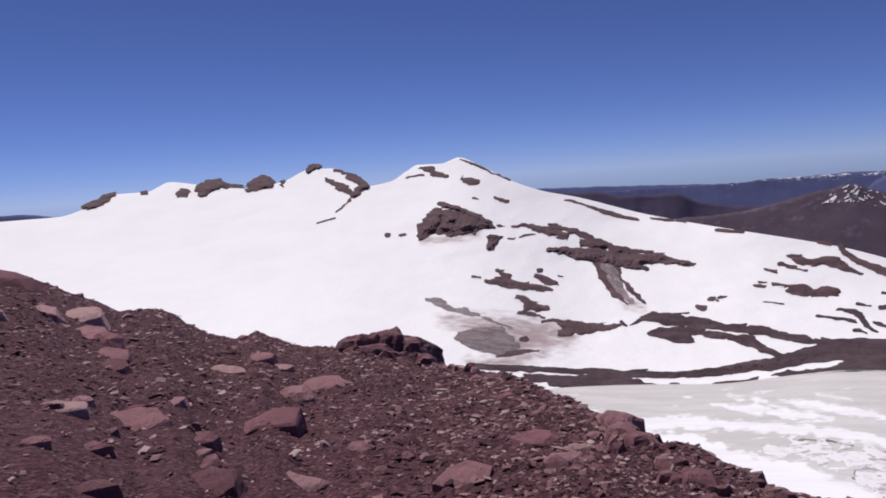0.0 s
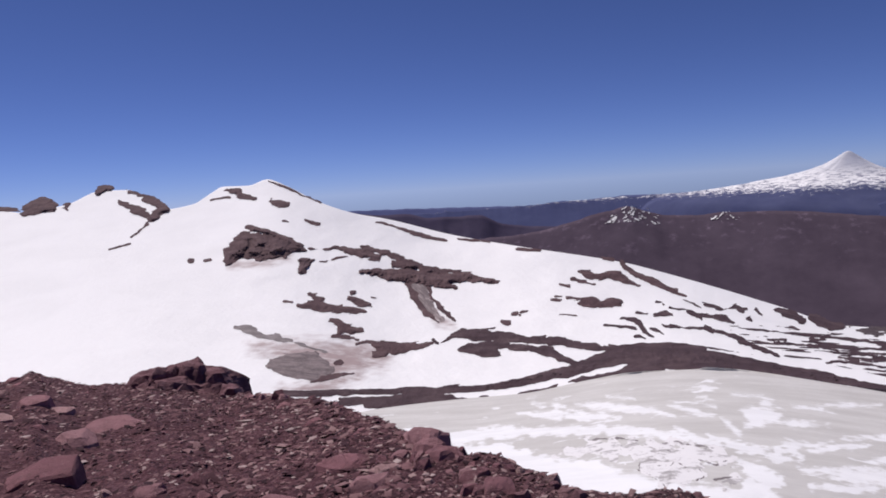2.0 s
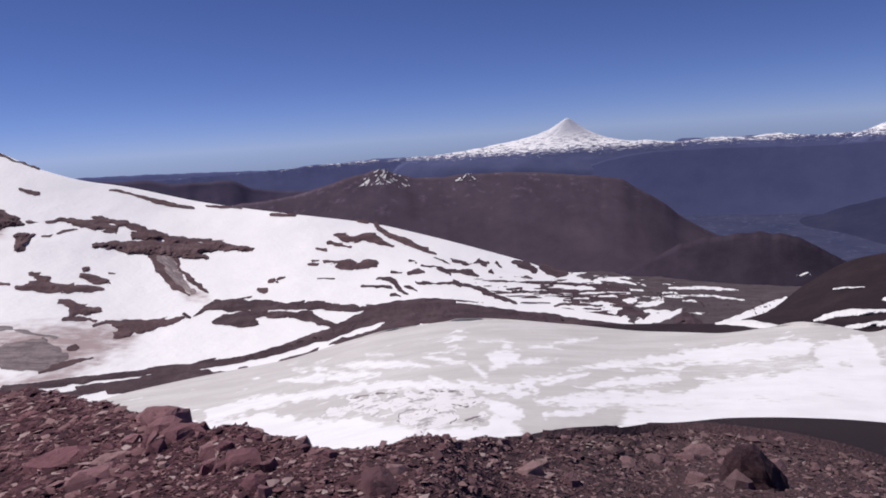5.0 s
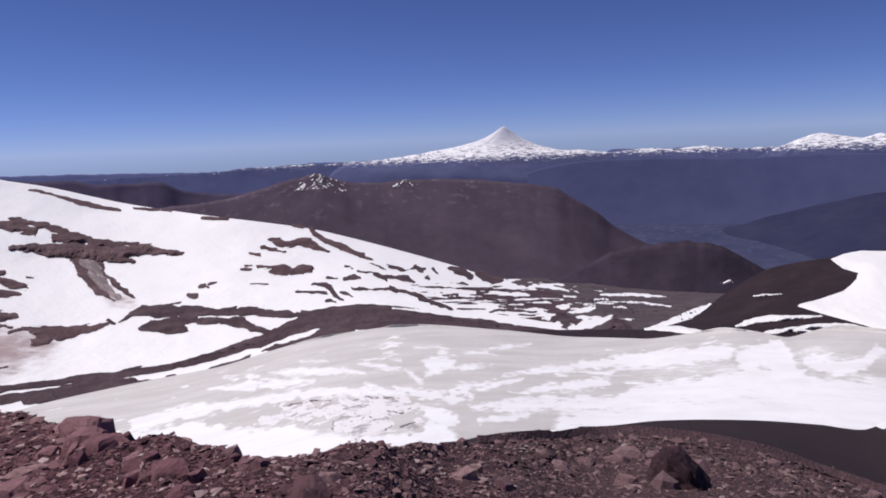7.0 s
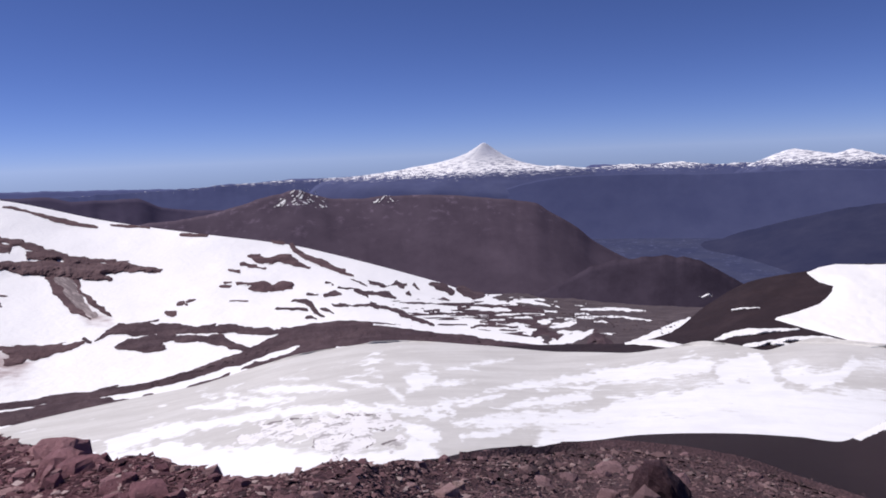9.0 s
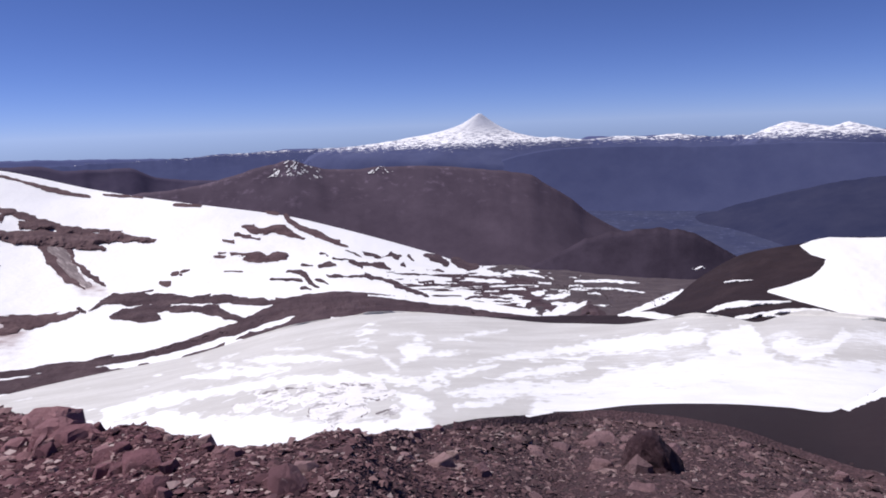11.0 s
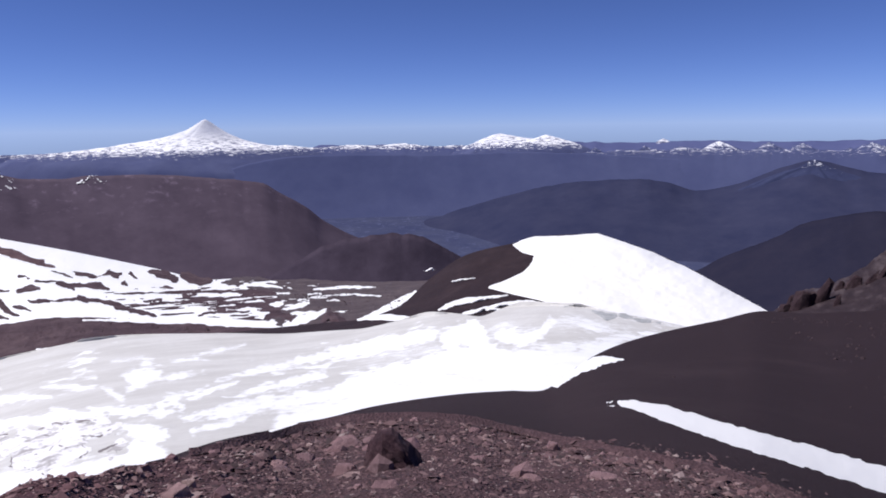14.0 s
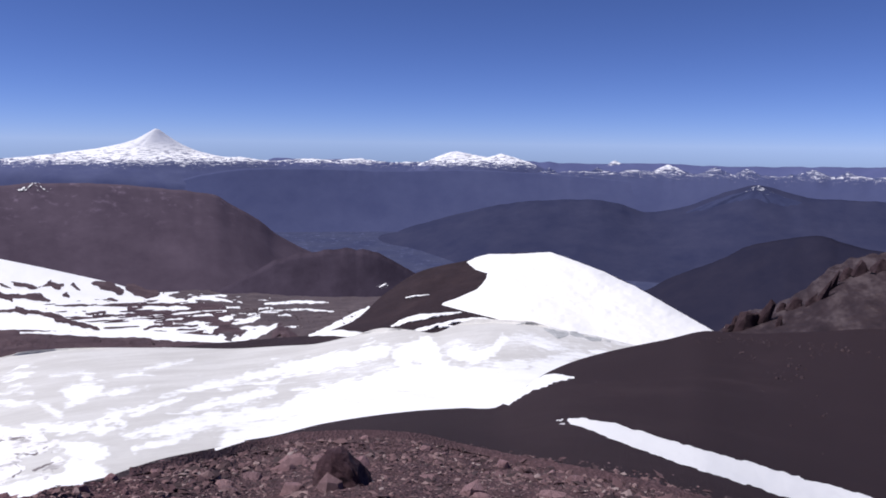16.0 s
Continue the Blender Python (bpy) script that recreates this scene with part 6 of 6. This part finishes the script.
def gravel(name, count, az0, az1, q0, q1, lo, hi, seed, label, thin=0.8, tilt=0.2):
    """Countless chips strewn over the ground, as one mesh."""
    rs = np.random.RandomState(seed)
    az = (rs.uniform(az0, az1, count) + 180) % 360 - 180
    q = rs.uniform(q0 ** 1.5, q1 ** 1.5, count) ** (1 / 1.5)
    spill = (q > 0.9) & (az > 43.5) & (az < 100)
    q = np.where(spill, 0.9 + (q - 0.9) * (1 + 4.5 * rs.random_sample(count) ** 2.5), q)
    r = R_CREST(az) * q
    keep = r > 0.5
    az, r = az[keep], r[keep]
    n = len(az)
    size = lo + (hi - lo) * rs.beta(0.9, 6.0, n)
    size *= np.clip(0.5 + 0.04 * r, 0, 1.1)
    x, y, z = r * np.sin(np.radians(az)), r * np.cos(np.radians(az)), land_z(az, r)
    shape = np.array([[1, 0, 0], [-0.2, 0.9, 0.1], [-1, -0.1, 0], [0.2, -0.9, 0], [0.35, 0.3, 0.8], [-0.4, -0.25, 0.7], [0, 0, -0.6]], float)
    tris = [(0, 1, 4), (1, 2, 5), (1, 5, 4), (2, 3, 5), (3, 0, 4), (3, 4, 5), (1, 0, 6), (2, 1, 6), (3, 2, 6), (0, 3, 6)]
    v = shape[None] * np.array([1.35, 0.9, 0.75]) * rs.uniform(0.6, 1.3, (n, 7, 3)) * (size[:, None, None] / 2)
    v[:, :, 2] *= thin * rs.uniform(0.5, 1.2, (n, 1))
    v[:, :, 2] += v[:, :, 0] * rs.normal(0, tilt, (n, 1)) + v[:, :, 1] * rs.normal(0, tilt, (n, 1))
    c, s = np.cos(rs.uniform(0, 6.28, n)), np.sin(rs.uniform(0, 6.28, n))
    c = np.cos(np.arcsin(s))
    vx, vy = v[:, :, 0] * c[:, None] - v[:, :, 1] * s[:, None], v[:, :, 0] * s[:, None] + v[:, :, 1] * c[:, None]
    p = np.stack([vx + x[:, None], vy + y[:, None], v[:, :, 2] + z[:, None] + 0.12 * size[:, None]], -1).reshape(-1, 3)
    f = (np.array(tris)[None] + (np.arange(n) * 7)[:, None, None]).reshape(-1, 3)
    return tagged(mesh_object(name, p.tolist(), f.tolist(), GRAVEL, False), label, "gravel", kind="stuff")


gravel("gravel", 70000, -48, 100, 0.1, 1.0, 0.012, 0.075, 5, "loose red-brown volcanic gravel and chips on the crest")
gravel("gravel", 30000, 100, 312, 0.05, 1.0, 0.015, 0.09, 8, "loose red-brown volcanic gravel behind the lookout")
gravel("rock_plates", 24000, -48, 100, 0.2, 1.0, 0.035, 0.19, 6, "flat lava plates strewn among red gravel", 0.35)
gravel("rock_plates", 3000, 100, 312, 0.1, 1.0, 0.05, 0.25, 9, "flat lava plates strewn among red gravel", 0.35)

gravel("rock_plates", 5200, -36, 12, 0.25, 1.0, 0.07, 0.3, 16, "tilted plates of brown lava on the crest", 0.3, 0.16)

gravel("rock_plates", 2600, 44, 98, 0.84, 0.999, 0.05, 0.30, 17, "pale angular lava blocks along the rubble edge", 0.7, 0.3)


def debris(strokes, count, lo, hi, seed, slope=scoria, material=None, label="broken brown rock strewn over dark scoria"):
    """Broken rock strewn over a slope, along strokes of (bearing, elevation, spread)."""
    rs = np.random.RandomState(seed)
    pts = []
    for s in strokes:
        for a, b in zip(s, s[1:]):
            k = rs.uniform(0, 1, (count, 1))
            p = np.array(a) + (np.array(b) - np.array(a)) * k
            pts.append(p[:, :2] + rs.normal(0, 0.6, (count, 2)) * p[:, 2:] * np.array([1.8, 0.8]))
    p = np.concatenate(pts)
    centre = at(p[:, 0], p[:, 1], slope.r(p[:, 0], p[:, 1]) * (1.0 if slope is scoria else 0.994))
    n = len(p)
    shape = np.array([[1, 0, 0], [-0.2, 0.9, 0.1], [-1, -0.1, 0], [0.2, -0.9, 0], [0.35, 0.3, 0.8], [-0.4, -0.25, 0.7], [0, 0, -0.6]], float)
    tris = [(0, 1, 4), (1, 2, 5), (1, 5, 4), (2, 3, 5), (3, 0, 4), (3, 4, 5), (1, 0, 6), (2, 1, 6), (3, 2, 6), (0, 3, 6)]
    v = shape[None] * rs.uniform(0.6, 1.3, (n, 7, 3)) * (lo + (hi - lo) * rs.beta(0.8, 4, (n, 1, 1))) / 2
    f = (np.array(tris)[None] + (np.arange(n) * 7)[:, None, None]).reshape(-1, 3)
    return tagged(mesh_object("rock_debris", (v + centre[:, None]).reshape(-1, 3).tolist(), f.tolist(), material or DEBRIS, False), label, "debris", kind="stuff")


DEBRIS = rock_material("brown_debris", (0.03, 0.0185, 0.022), (0.052, 0.034, 0.039), (0.095, 0.068, 0.074), 1.5, 0.1)
debris([[(91.51, -15.79, 0.3), (92.98, -15.72, 0.3)], [(94.46, -16.21, 0.4), (97.04, -15.14, 0.6)], [(94.47, -17.00, 0.4), (95.98, -16.67, 0.3)], [(97.73, -14.53, 0.5), (100.85, -14.50, 0.7)]], 15, 0.1, 1.0, 31)
debris([[(88.00, -14.95, 0.25), (91.69, -14.6, 0.35), (95.18, -14.5, 0.5), (100.21, -14.4, 0.6)]], 45, 0.12, 0.9, 32)
debris([[(84.0, -19.5, 2.0), (92.0, -18.5, 2.5), (99.0, -18.5, 2.5)]], 14, 0.06, 0.4, 33)

# lumps of rock along the moraines and outcrops
MORAINE = rock_material("moraine_blocks", (0.04, 0.025, 0.03), (0.095, 0.064, 0.07), (0.19, 0.145, 0.148), 0.4, 0.5)
debris([[(17.98, -16.45, 0.1), (25.27, -15.33, 0.15)], [(25.27, -15.2, 0.2), (31.03, -14.1, 0.3)], [(31.03, -14.15, 0.4), (38.33, -14.7, 0.4)], [(38.33, -14.8, 0.35), (45.18, -15.45, 0.18)]], 130, 0.3, 2.4, 34, peak, MORAINE, "dark boulders strewn along a moraine in the snow")
debris([[(50.5, -13.4, 0.5), (56.0, -13.7, 0.6)], [(54.0, -14.0, 0.6), (61.0, -14.2, 0.7)]], 200, 0.4, 2.8, 36, peak, MORAINE, "broken lava blocks strewn over a lava field")

# ------------------------------------------------------------------ blocks along the crest of the crag
# bearing and elevation of the foot, width, depth, height, crown, lean
for az, el, w, d, h, crown, lean in ((91.95, -13.75, 3.6, 3.0, 3.6, 0.75, 4), (93.2, -13.1, 2.4, 2.6, 4.4, 0.5, 24), (92.5, -13.4, 2.6, 2.4, 2.6, 0.6, 10), (90.9, -14.05, 2.4, 2.0, 1.5, 0.6, 0), (91.3, -13.6, 1.6, 2.0, 2.2, 0.5, 8), (94.35, -13.2, 1.2, 1.2, 1.9, 0.5, 8),
                                     (95.3, -11.75, 2.6, 2.0, 1.9, 0.6, 18), (94.5, -12.0, 1.8, 1.6, 1.4, 0.5, 12), (96.4, -11.3, 1.6, 1.6, 2.2, 0.4, 22), (97.0, -10.9, 1.7, 1.6, 3.6, 0.35, 24), (97.55, -10.1, 1.5, 1.5, 3.6, 0.3, 20), (98.5, -9.2, 2.4, 2.0, 2.0, 0.5, 10), (99.3, -8.8, 3.0, 2.2, 2.2, 0.6, 12), (100.6, -8.4, 3.4, 2.4, 2.0, 0.6, 8)):
    ob = new("rock_block", block_mesh(rng, w, d, h, 0.0, 0.8, crown, 0.05, 3, (5, 8), CRAG_DARK))
    ob.parent = crag_slope
    ob.location = at(np.array(az), np.array(el), crag.r(np.array([az]), np.array([el]))[0])
    ob.rotation_euler = (0, radians(lean), radians(-az))
    ob["label"] = "dark jagged block on the ridge crest"
